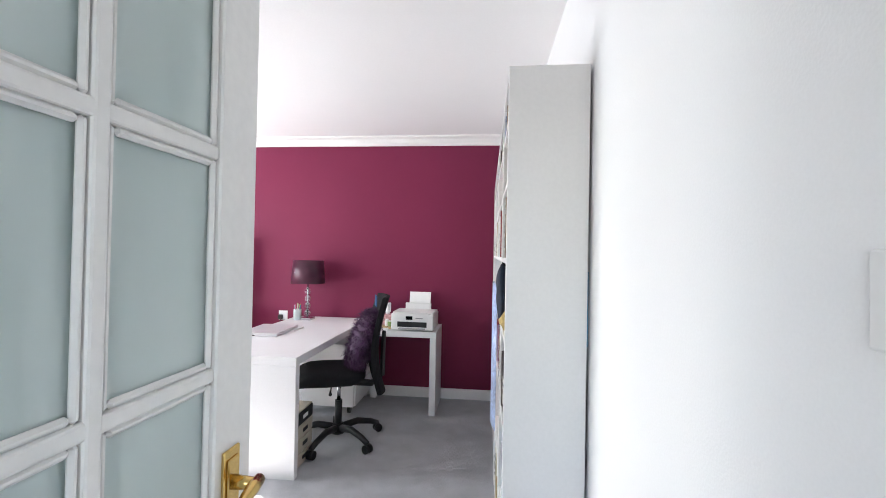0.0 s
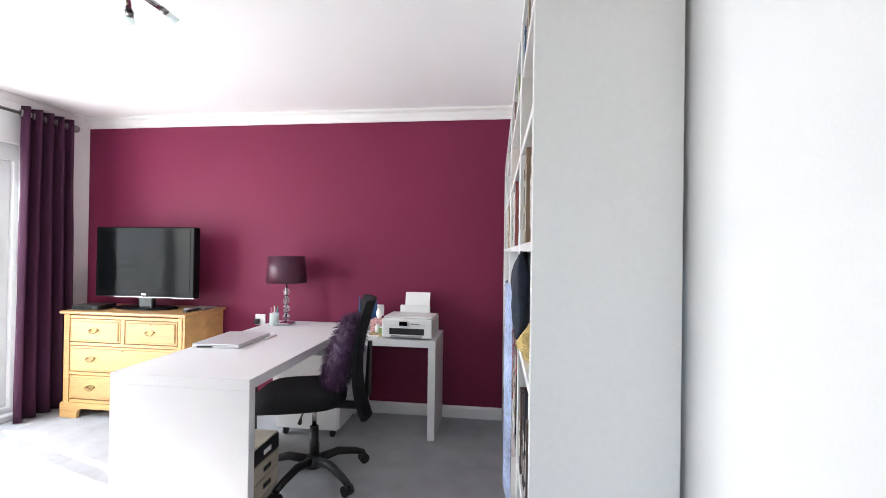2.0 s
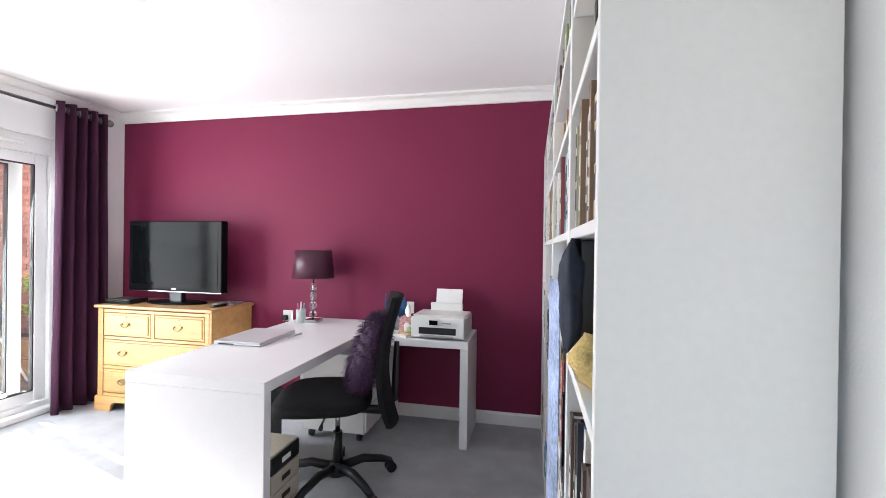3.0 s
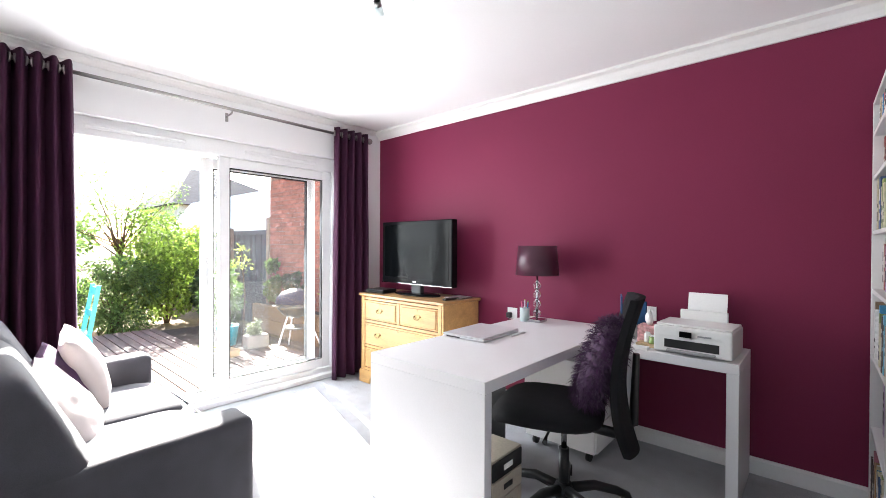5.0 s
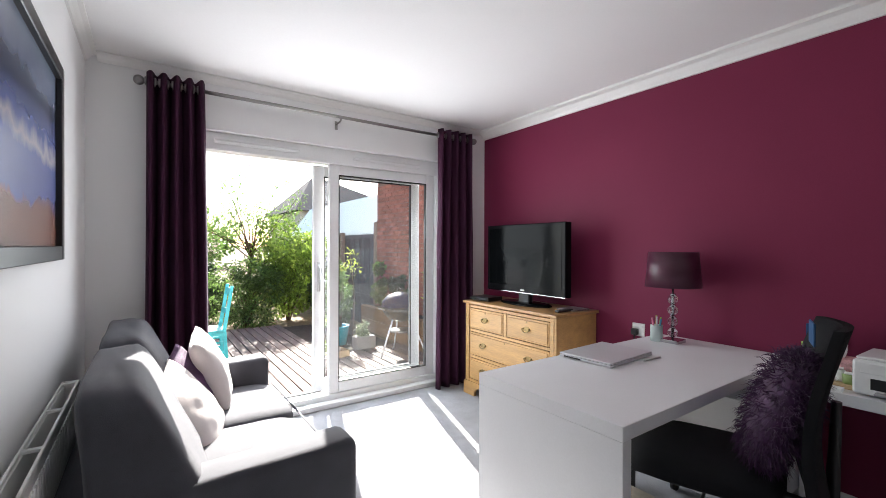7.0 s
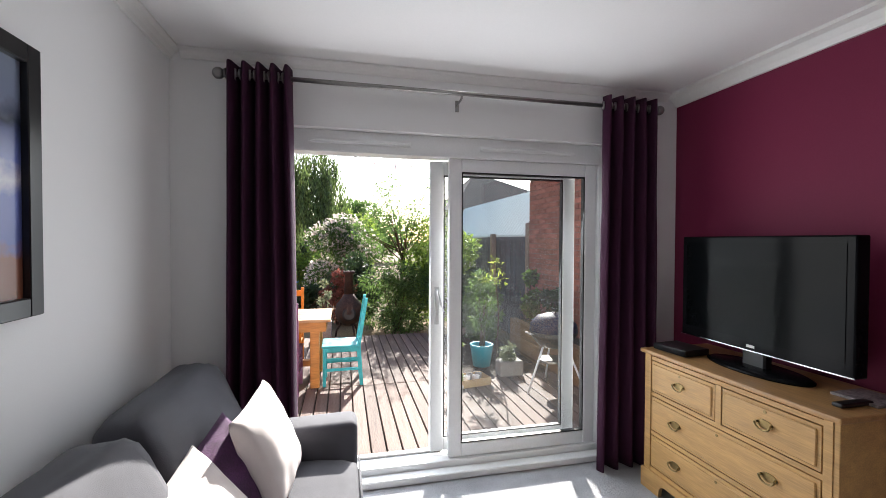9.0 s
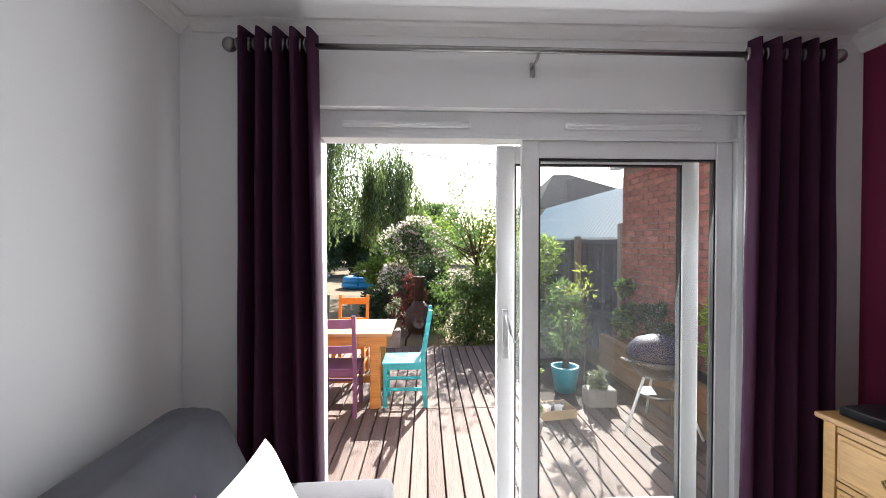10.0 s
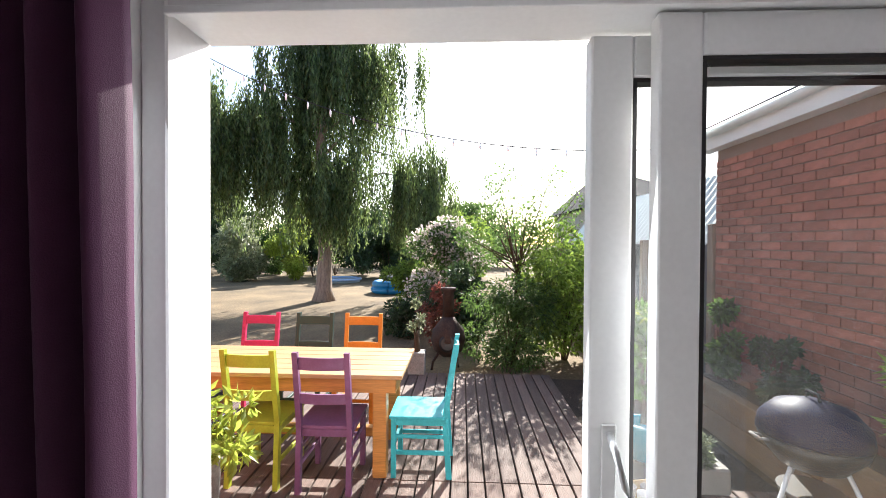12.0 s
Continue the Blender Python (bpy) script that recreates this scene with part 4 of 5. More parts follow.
# ---- office chair ----
ch = thing("office_chair", "black swivel office chair with mesh back", "office chair", (-1.07, 3.12, 0), 20)
part("gas_column", tubes([(0, 0, 0.10), (0, 0, 0.30)], 0.026, 14), M_BLACKPL, ch)
part("piston", tubes([(0, 0, 0.30), (0, 0, 0.44)], 0.014, 12), M_CHROME, ch, "chrome piston")
part("hub", turned([(0.05, 0.06), (0.055, 0.10), (0.035, 0.13)], seg=20), M_BLACKPL, ch)
for k in range(5):
    a = radians(20 + 72 * k)
    c, s = math.cos(a), math.sin(a)
    leg = part("base_leg", tubes([(0.04 * c, 0.04 * s, 0.10), (0.15 * c, 0.15 * s, 0.115), (0.26 * c, 0.26 * s, 0.09), (0.32 * c, 0.32 * s, 0.065)], [0.026, 0.024, 0.021, 0.018], 10), M_BLACKPL, ch)
    bm = bmesh.new()
    for o in (-0.016, 0.016):
        px, py = 0.32 * c - s * o, 0.32 * s + c * o
        tube(bm, [(px + s * 0.010, py - c * 0.010, 0.030), (px - s * 0.010, py + c * 0.010, 0.030)], 0.030, 14)
    bx(bm, 0.32 * c - 0.014, 0.32 * c + 0.014, 0.32 * s - 0.014, 0.32 * s + 0.014, 0.035, 0.066, 0.004)
    part("castor", bm, M_BLACKPL, leg)
part("mechanism", box(-0.10, 0.10, -0.07, 0.07, 0.41, 0.455, 0.012, 2), M_BLACKPL, ch)
part("tilt_lever", tubes([(-0.05, -0.06, 0.43), (-0.06, -0.20, 0.425), (-0.06, -0.25, 0.42)], [0.006, 0.006, 0.012], 8), M_BLACKPL, ch)
bm = soft_slab(-0.08, 0, 0.50, 0.54, 0.50, 0.115, 3.2, 16)
for v in bm.verts:
    t = (-0.20 - v.co.x) / 0.15
    if t > 0:
        v.co.z -= 0.045 * t * t
part("seat", bm, M_BLACKFAB, ch)
bm = bmesh.new()
nu, nv = 14, 20
front, back = [], []
for j in range(nv + 1):
    v = j / nv
    z = 0.36 + 0.71 * v
    hw = 0.235 * min(1, 0.62 + 1.6 * v * (1 - v) + 0.18 * v)
    lean = 0.235 + 0.07 * v + 0.05 * (1 - v) ** 3 - 0.05 * math.sin(math.pi * v)
    r0, r1 = [], []
    for i in range(nu + 1):
        u = -1 + 2 * i / nu
        x = lean - 0.045 * u * u + 0.03
        r0.append(bm.verts.new((x, u * hw, z)))
        r1.append(bm.verts.new((x + 0.028, u * hw, z)))
    front.append(r0), back.append(r1)
for g, flip in ((front, 1), (back, 0)):
    for a, b in zip(g, g[1:]):
        for i in range(nu):
            q = (a[i], a[i + 1], b[i + 1], b[i])
            bm.faces.new(q[::-1] if flip else q).smooth = True
for a, b in zip(range(nv), range(1, nv + 1)):
    bm.faces.new((front[a][0], front[b][0], back[b][0], back[a][0]))
    bm.faces.new((front[a][nu], back[a][nu], back[b][nu], front[b][nu]))
for i in range(nu):
    bm.faces.new((front[0][i], back[0][i], back[0][i + 1], front[0][i + 1]))
    bm.faces.new((front[nv][i], front[nv][i + 1], back[nv][i + 1], back[nv][i]))
bmesh.ops.recalc_face_normals(bm, faces=bm.faces)
part("backrest", bm, M_BLACKFAB, ch)
part("back_support", tubes([(0.06, 0, 0.43), (0.24, 0, 0.41), (0.315, 0, 0.47), (0.325, 0, 0.80)], [0.025, 0.025, 0.022, 0.015], 10), M_BLACKPL, ch)
part("blue_label", box(0.255, 0.262, -0.06, 0.06, 0.99, 1.072, 0.003), M_BLUEFAB, ch, "blue tag at the top of the back")


def fur_cushion():
    """A faux fur cushion: a soft core under several thousand curved tufts."""
    e = thing("fur_cushion", "shaggy purple faux fur cushion on the office chair", "cushion", (-0.985, 3.15, 0.53), 20)
    rot = Matrix.Rotation(radians(20), 4, "Y")
    bm = soft_slab(0, 0, 0.22, 0.15, 0.40, 0.42, 2.6, 14)
    bm.transform(rot)
    pts = [(f.calc_center_median(), f.normal.copy()) for f in bm.faces]
    part("core", bm, M_FUR, e)
    r = random.Random(4)
    vs, fs = [], []
    for c, nrm in pts:
        for _ in range(18):
            d = (nrm + Vector((r.uniform(-0.7, 0.7), r.uniform(-0.7, 0.7), r.uniform(-0.9, 0.4)))).normalized()
            side = d.orthogonal().normalized() * 0.0015
            side.rotate(Matrix.Rotation(r.uniform(0, 6.3), 3, d))
            p = c + Vector((r.uniform(-0.018, 0.018), r.uniform(-0.018, 0.018), r.uniform(-0.018, 0.018)))
            L = r.uniform(0.025, 0.05)
            q = p + d * L * 0.6
            t = q + (d + Vector((0, 0, -0.8))).normalized() * L * 0.5
            b = len(vs)
            vs += [p - side, p + side, q + side * 0.8, q - side * 0.8, t]
            fs += [(b, b + 1, b + 2, b + 3), (b + 3, b + 2, b + 4)]
    me = bpy.data.meshes.new("fur")
    me.from_pydata([tuple(v) for v in vs], [], fs)
    me.materials.append(M_FUR)
    ob = new("fur", me)
    ob.parent = e
    tagged(ob, "long purple fur tufts", kind="stuff")


fur_cushion()

# ---- sofa ----
sofa = thing("sofa", "charcoal velour two-seat sofa in front of the radiator", "sofa", (-3.47, 1.03, 0))
SW, SD = 1.62, 0.90
part("base", box(0.16, SW - 0.16, 0.06, SD - 0.04, 0.05, 0.30, 0.02, 2), M_SOFA, sofa)
part("back_frame", box(0.02, SW - 0.02, 0.0, 0.18, 0.05, 0.60, 0.05, 3), M_SOFA, sofa)


def arm(x0, x1):
    bm = bmesh.new()
    bx(bm, x0, x1, 0.04, SD, 0.05, 0.60, 0.035, 4)
    for v in bm.verts:
        if v.co.z > 0.3:
            v.co.z += -0.03 + 0.03 * v.co.y / SD + 0.05 * (v.co.y / SD) * (1 - v.co.y / SD) * 2
    for f in bm.faces:
        f.smooth = True
    return part("arm", bm, M_SOFA, sofa)


arm(0.0, 0.18)
arm(SW - 0.18, SW)
for k in range(2):
    cx = 0.18 + (SW - 0.36) * (0.25 + 0.5 * k)
    part("seat_cushion", soft_slab(cx, 0.53, 0.365, 0.64, 0.76, 0.19, 6, 18, 0.03, k), M_SOFA, sofa)
    bcx = SW * (0.25 + 0.5 * k)
    bm = soft_slab(bcx, 0.24, 0.685, SW / 2 - 0.02, 0.27, 0.46, 9, 26, 0.03, k + 5)
    for v in bm.verts:
        q = (0.665 - v.co.z) / 0.22
        v.co.y = 0.215 + 0.065 * q + (v.co.y - 0.24) * (1 + 0.32 * q)
    part("back_cushion", bm, M_SOFA, sofa)
    tube_pts = [(cx - 0.31, 0.905, 0.44), (cx + 0.31, 0.905, 0.44)]
    part("piping", tubes(tube_pts, 0.005, 8), M_SOFA, sofa)
for x, y in ((0.06, 0.08), (SW - 0.06, 0.08), (0.06, SD - 0.08), (SW - 0.06, SD - 0.08)):
    part("foot", turned([(0.018, 0), (0.024, 0.055)], (x, y, 0), 14), M_BLACKPL, sofa)


def scatter(name, label, at, rx, ry, rz, m, s=0.42, seed=0):
    """A square scatter cushion: thin at its four edges, plump in the middle."""
    n = 22
    bm = bmesh.new()
    g = {}
    for side in (1, -1):
        for i in range(n + 1):
            for j in range(n + 1):
                u, v = -1 + 2 * i / n, -1 + 2 * j / n
                edge = i in (0, n) or j in (0, n)
                if side == -1 and edge:
                    g[side, i, j] = g[1, i, j]
                    continue
                k = (max(0, 1 - u * u) * max(0, 1 - v * v)) ** 0.42
                pin = 1 - 0.07 * (1 - (u * u) * (v * v)) * 0 - 0.06 * (abs(u) * abs(v) < 0.2) * 0
                w = 0.012 * noise.noise(Vector((u * 2.4, v * 2.4, seed + side)))
                g[side, i, j] = bm.verts.new((u * s / 2 * (1 - 0.07 * (1 - v * v)) * pin, v * s / 2 * (1 - 0.07 * (1 - u * u)), side * (0.075 * k + 0.003) + w * k))
        for i in range(n):
            for j in range(n):
                q = [g[side, i, j], g[side, i + 1, j], g[side, i + 1, j + 1], g[side, i, j + 1]]
                bm.faces.new(q if side == 1 else q[::-1]).smooth = True
    ob = single(name, bm, m, label, "cushion", "scatter cushions on the sofa")
    ob.matrix_basis = pose(*at, rx, ry, rz)
    return ob


scatter("cushion", "cream scatter cushion leaning on the sofa arm", (-3.05, 1.56, 0.65), 112, 4, -6, M_CREAM, 0.42, 1)
scatter("cushion", "dark purple satin scatter cushion with knitted panels", (-2.85, 1.44, 0.585), 118, 18, -18, M_PURPLE, 0.40, 2)
scatter("cushion", "cream scatter cushion leaning on the sofa back", (-2.62, 1.43, 0.565), 124, 14, -12, M_CREAM, 0.42, 3)

# ---- radiator and picture ----
rad = thing("radiator", "white panel radiator on the wall behind the sofa", "radiator", (-2.75, 0.953, 0.14))
RL = 1.85
part("front_panel", box(0, RL, 0.062, 0.072, 0.0, 0.60, 0.004), M_RADIATOR, rad)
rib = mesh_of("rib", box(0, 0.022, 0.070, 0.078, 0.03, 0.57, 0.003), M_RADIATOR)
for k in range(54):
    mesh_piece("rib", rib, rad, pose(0.03 + 0.0333 * k, 0, 0))
part("rear_panel", box(0, RL, 0.015, 0.025, 0, 0.60, 0.004), M_RADIATOR, rad)
bm = bmesh.new()
bx(bm, 0, RL, 0.014, 0.022, 0.598, 0.612, 0.002)
bx(bm, 0, RL, 0.064, 0.073, 0.598, 0.612, 0.002)
for q in range(6):
    xq = 0.02 + q * (RL - 0.06) / 5
    bx(bm, xq, xq + 0.02, 0.022, 0.064, 0.602, 0.610)
part("top_grille", bm, M_RADIATOR, rad)
part("end_cover", box(-0.006, 0.0, 0.014, 0.074, 0.0, 0.61, 0.002), M_RADIATOR, rad)
part("end_cover", box(RL, RL + 0.006, 0.014, 0.074, 0.0, 0.61, 0.002), M_RADIATOR, rad)
part("valve", tubes([(RL + 0.03, 0.04, -0.14), (RL + 0.03, 0.04, 0.05), (RL, 0.04, 0.05)], 0.009, 8), M_CHROME, rad)

M_ART = bpy.data.materials.new("mountain_print")
M_ART.use_nodes = True
an, al = M_ART.node_tree.nodes, M_ART.node_tree.links
atc = an.new("ShaderNodeTexCoord")
asep = an.new("ShaderNodeSeparateXYZ")
anz = an.new("ShaderNodeTexNoise")
anz.inputs["Scale"].default_value, anz.inputs["Detail"].default_value = 7.0, 6
aad = an.new("ShaderNodeMath")
aad.operation, aad.inputs[1].default_value = "MULTIPLY_ADD", 0.16
arp = an.new("ShaderNodeValToRGB")
al.new(atc.outputs["Object"], asep.inputs[0])
al.new(atc.outputs["Object"], anz.inputs["Vector"])
al.new(anz.outputs[0], aad.inputs[0])
al.new(asep.outputs["Z"], aad.inputs[2])
al.new(aad.outputs[0], arp.inputs[0])
stops = [(0.0, (0.18, 0.07, 0.04)), (0.26, (0.22, 0.09, 0.06)), (0.29, (0.10, 0.12, 0.33)), (0.44, (0.12, 0.15, 0.38)), (0.48, (0.42, 0.40, 0.48)), (0.52, (0.10, 0.13, 0.34)), (0.60, (0.06, 0.08, 0.20)), (0.63, (0.03, 0.04, 0.07)), (0.68, (0.16, 0.19, 0.28)), (0.95, (0.26, 0.31, 0.38))]
cr = arp.color_ramp
while len(cr.elements) < len(stops):
    cr.elements.new(0.5)
for e, (p, c) in zip(cr.elements, stops):
    e.position, e.color = p, (*c, 1)
al.new(arp.outputs[0], an["Principled BSDF"].inputs["Base Color"])
an["Principled BSDF"].inputs["Roughness"].default_value = 0.25
pic = thing("framed_picture", "large black-framed picture of mountains on the wall", "picture", (-2.69, Y0, 1.275))
PW, PH = 1.15, 0.785
bm = bmesh.new()
bx(bm, 0, 0.055, 0.004, 0.034, 0, PH, 0.003)
bx(bm, PW - 0.055, PW, 0.004, 0.034, 0, PH, 0.003)
bx(bm, 0.055, PW - 0.055, 0.004, 0.034, 0, 0.055, 0.003)
bx(bm, 0.055, PW - 0.055, 0.004, 0.034, PH - 0.055, PH, 0.003)
part("frame", bm, M_PICBLK, pic)
part("print", box(0.05, PW - 0.05, 0.006, 0.014, 0.05, PH - 0.05), M_ART, pic, "blue and ochre mountain print")

# ---- ceiling light ----
cl = thing("ceiling_light", "chrome ceiling light with crossed curved bars", "ceiling light", (-1.60, 2.31, H))
cl.scale = (0.9, 0.9, 0.7)
part("ceiling_plate", turned([(0.05, -0.035), (0.125, -0.026), (0.135, 0.0)], seg=32), M_CHROME, cl, "round chrome plate")
for i in range(3):
    a = radians(58 * i + 12)
    c, s = math.cos(a), math.sin(a)
    z = -0.040 - 0.022 * i
    bm = bmesh.new()
    tube(bm, [(0.17 * t * c, 0.17 * t * s, z - 0.030 * t * t) for t in (-1, -0.6, -0.2, 0.2, 0.6, 1)], 0.017, 12)
    bar = part("bar", bm, M_CHROME, cl)
    for t in (-1, 1):
        part("lampholder", tubes([(0.165 * t * c, 0.165 * t * s, z - 0.029), (0.195 * t * c, 0.195 * t * s, z - 0.042)], 0.0195, 12), M_STEEL, bar)
        part("glass_tube", tubes([(0.195 * t * c, 0.195 * t * s, z - 0.042), (0.245 * t * c, 0.245 * t * s, z - 0.066)], [0.018, 0.022], 14), M_FROST, bar, "frosted glass tube shade")

# ---- garden ----
struct("ground", box(-400, OUT, -400, 400, GROUND - 0.3, GROUND), M_LAWN, "dry straw-coloured summer lawn", "lawn")
struct("wall_house_outer", box(OUT - 0.004, OUT - 0.001, -6.0, OY0 - 0.09, -0.3, 5.0), M_BRICK, "red brick outer wall of the house", "wall")
bm = box(OUT - 0.09, -3.99, OY0, OY1, -0.2, 0.0, 0.006)
struct("door_step", bm, M_UPVC, "white outer door threshold", "step")


def cluster(name, label, parent, blobs, n, size, material, seed, droop=0.3, aspect=2.2):
    """Leaves scattered through a set of blobs (x, y, z, rx, ry, rz), denser at their skins; each leaf is folded along its rib."""
    r = np.random.RandomState(seed)
    w = np.array([b[3] * b[4] + b[4] * b[5] + b[3] * b[5] for b in blobs])
    pick = r.choice(len(blobs), n, p=w / w.sum())
    B = np.array(blobs)[pick]
    d = r.normal(size=(n, 3))
    d /= np.linalg.norm(d, axis=1)[:, None]
    rad = (0.45 + 0.60 * r.rand(n) ** 0.6)[:, None]
    c = B[:, :3] + d * rad * B[:, 3:6]
    ax = d + r.normal(size=(n, 3)) * 0.8
    ax[:, 2] -= droop
    ax /= np.linalg.norm(ax, axis=1)[:, None]
    sd = np.cross(ax, r.normal(size=(n, 3)))
    sd /= np.linalg.norm(sd, axis=1)[:, None]
    nr = np.cross(ax, sd)
    L = size * (0.6 + 0.8 * r.rand(n))[:, None]
    W = L / aspect / 2
    base, tip = c, c + ax * L
    mid = c + ax * L * 0.5 - nr * W * 0.3
    va, vb = mid + sd * W + nr * W * 0.6, mid - sd * W + nr * W * 0.6
    vs = np.stack([base, va, tip, vb], 1).reshape(-1, 3)
    i = np.arange(n) * 4
    fs = np.concatenate([np.stack([i, i + 1, i + 2], 1), np.stack([i, i + 2, i + 3], 1)])
    me = bpy.data.meshes.new(name)
    me.from_pydata(vs.tolist(), [], fs.tolist())
    me.materials.append(material)
    ob = new(name, me)
    ob.parent = parent
    return tagged(ob, label, kind="stuff")


def blobs_in(cx, cy, cz, rx, ry, rz, n, r0, r1, seed):
    r = random.Random(seed)
    out = []
    for _ in range(n):
        a, h, q = r.uniform(0, 6.28), r.uniform(-1, 1), r.random() ** 0.5
        k = math.sqrt(max(0, 1 - h * h)) * q
        s = r.uniform(r0, r1)
        out.append((cx + rx * k * math.cos(a), cy + ry * k * math.sin(a), cz + rz * h, s, s, s * 0.8))
    return out


def stems(parent, x, y, z0, top, spread, n, r, seed, material=M_TWIG):
    q = random.Random(seed)
    for _ in range(n):
        a = q.uniform(0, 6.28)
        e = spread * q.uniform(0.4, 1)
        h = top * q.uniform(0.7, 1)
        p = [(x + 0.03 * math.cos(a), y + 0.03 * math.sin(a), z0), (x + e * 0.35 * math.cos(a), y + e * 0.35 * math.sin(a), z0 + h * 0.45), (x + e * math.cos(a + 0.3), y + e * math.sin(a + 0.3), z0 + h)]
        part("stem", tubes(p, [r, r * 0.7, r * 0.25], 6), material, parent)


def shrub(label, x, y, rx, ry, h, material, n, size, seed, z0=GROUND, nb=14, flower=None, nf=0, droop=0.3, aspect=2.2, name="shrub"):
    s = thing(name, label, "shrub" if name == "shrub" else name)
    stems(s, x, y, z0, h * 0.7, min(rx, ry) * 0.6, 5, 0.02, seed)
    bl = blobs_in(x, y, z0 + h * 0.52, rx * 0.75, ry * 0.75, h * 0.40, nb, min(rx, ry) * 0.25, min(rx, ry) * 0.5, seed)
    cluster("foliage", "", s, bl, n, size, material, seed, droop, aspect)
    if flower:
        cluster("blossom", "small pale flowers", s, [(b[0], b[1], b[2] + b[5] * 0.2, b[3] * 1.04, b[4] * 1.04, b[5]) for b in bl], nf, size * 0.8, flower, seed + 1, 0, 1.2)
    return s


# weeping willow
wil = thing("willow_tree", "weeping willow with hanging curtains of leaves on the lawn", "tree")
TX, TY = -16.1, -2.2
part("trunk", tubes([(TX, TY, GROUND - 0.1), (TX + 0.02, TY, 0.1), (TX - 0.05, TY + 0.03, 1.5), (TX - 0.08, TY - 0.05, 3.2), (TX, TY - 0.1, 5.0), (TX + 0.05, TY + 0.05, 8.5)], [0.42, 0.26, 0.21, 0.19, 0.16, 0.07], 14), M_BARK, wil)
rw = random.Random(11)
anchors = []
for k in range(26):
    a = rw.uniform(0, 6.28)
    z = rw.uniform(2.6, 8.6)
    L = rw.uniform(0.8, 2.9) * (1.25 if 3.5 < z < 6.5 else 0.8)
    p0 = Vector((TX, TY, z * 0.92))
    p1 = p0 + Vector((math.cos(a) * L * 0.5, math.sin(a) * L * 0.62, 0.7))
    p2 = p0 + Vector((math.cos(a) * L, math.sin(a) * L * 1.25, 0.5))
    part("limb", tubes([p0, p1, p2], [0.06, 0.03, 0.01], 7), M_BARK, wil)
    for _ in range(22):
        t = rw.uniform(0.2, 1.05)
        p = p0.lerp(p1, t * 2) if t < 0.5 else p1.lerp(p2, t * 2 - 1)
        anchors.append(p + Vector((rw.gauss(0, 0.26), rw.gauss(0, 0.30), rw.gauss(0, 0.2))))
# the two low skirts that hang to one side and the other
for cy, cz, n in ((0.75, 3.9, 170), (-5.2, 5.3, 200), (-4.1, 5.6, 150), (-3.2, 4.6, 110), (-0.6, 7.2, 150), (-1.8, 8.2, 170), (-2.6, 7.4, 120), (-1.6, 3.6, 120), (-6.2, 4.6, 120)):
    for _ in range(n // 9):
        sub = Vector((TX + rw.gauss(0.3, 0.7), cy + rw.gauss(0, 0.5), cz + rw.gauss(0, 0.35)))
        for _ in range(19):
            anchors.append(sub + Vector((rw.gauss(0, 0.13), rw.gauss(0, 0.11), rw.gauss(0, 0.3))))
vs, fs = [], []
for p in anchors:
    L = rw.uniform(0.8, 2.6)
    L = min(L, p.z - rw.uniform(0.9, 2.0))
    if L < 0.3:
        L = 0.3
    n = int(L / 0.045)
    sway = Vector((rw.gauss(0, 0.05), rw.gauss(0, 0.05), 0))
    for i in range(n):
        t = i / n
        c = p + sway * t * L * 2 + Vector((rw.gauss(0, 0.035), rw.gauss(0, 0.035), -t * L))
        a = rw.uniform(0, 6.28)
        s = Vector((math.cos(a), math.sin(a), 0)) * rw.uniform(0.016, 0.028)
        d = Vector((rw.uniform(-0.06, 0.06), rw.uniform(-0.06, 0.06), -rw.uniform(0.10, 0.18)))
        b = len(vs)
        vs += [tuple(c), tuple(c + d * 0.5 + s), tuple(c + d), tuple(c + d * 0.5 - s)]
        fs += [(b, b + 1, b + 2, b + 3)]
me = bpy.data.meshes.new("crown")
me.from_pydata(vs, [], fs)
me.materials.append(L_WILLOW)
cr_ = new("crown", me)
cr_.parent = wil
tagged(cr_, "long hanging strands of narrow leaves", kind="stuff")

# planting round the lawn
shrub("low arching green shrub beside the deck", -9.35, 2.85, 0.75, 0.75, 1.35, L_MID, 9000, 0.075, 21, nb=18, droop=0.7, aspect=3.5)
shrub("bright leafy shrub beside the deck", -9.7, 3.75, 0.9, 1.0, 2.15, L_BRIGHT, 10000, 0.08, 22, nb=16)
shrub("dark glossy shrub behind the deck", -10.6, 2.2, 0.8, 0.7, 1.5, L_DARK, 6000, 0.09, 23)
shrub("white flowering shrub in the border", -12.2, 1.85, 1.0, 1.0, 2.25, L_MID, 9000, 0.09, 24, nb=18, flower=L_WHITE, nf=3500)
shrub("mid-green leafy border shrub", -13.5, 0.9, 0.9, 0.8, 1.7, L_BRIGHT, 6000, 0.10, 25)
shrub("russet-leaved shrub by the stove", -10.2, 1.75, 0.35, 0.35, 1.25, L_RED, 1500, 0.07, 26, nb=7)
shrub("low dark border shrub beside the lawn", -11.2, 1.1, 0.5, 0.5, 0.75, L_DARK, 2600, 0.08, 27)
shrub("leafy shrub by the fence", -8.0, 4.1, 0.55, 0.5, 1.05, L_MID, 4000, 0.07, 28)
shrub("dark ivy clump by the fence", -9.0, 4.35, 0.7, 0.4, 1.25, L_DARK, 4500, 0.08, 29)
shrub("tall bright shrub in the far border", -17.5, 1.9, 1.5, 1.3, 3.1, L_BRIGHT, 7000, 0.14, 30)
shrub("pale grey-green shrub in the far border", -22.5, -8.3, 1.7, 1.5, 2.7, L_PALE, 7000, 0.16, 31)
shrub("bright green shrub in the far border", -23.0, -5.9, 1.1, 1.2, 3.0, L_YELLOW, 5000, 0.16, 32)
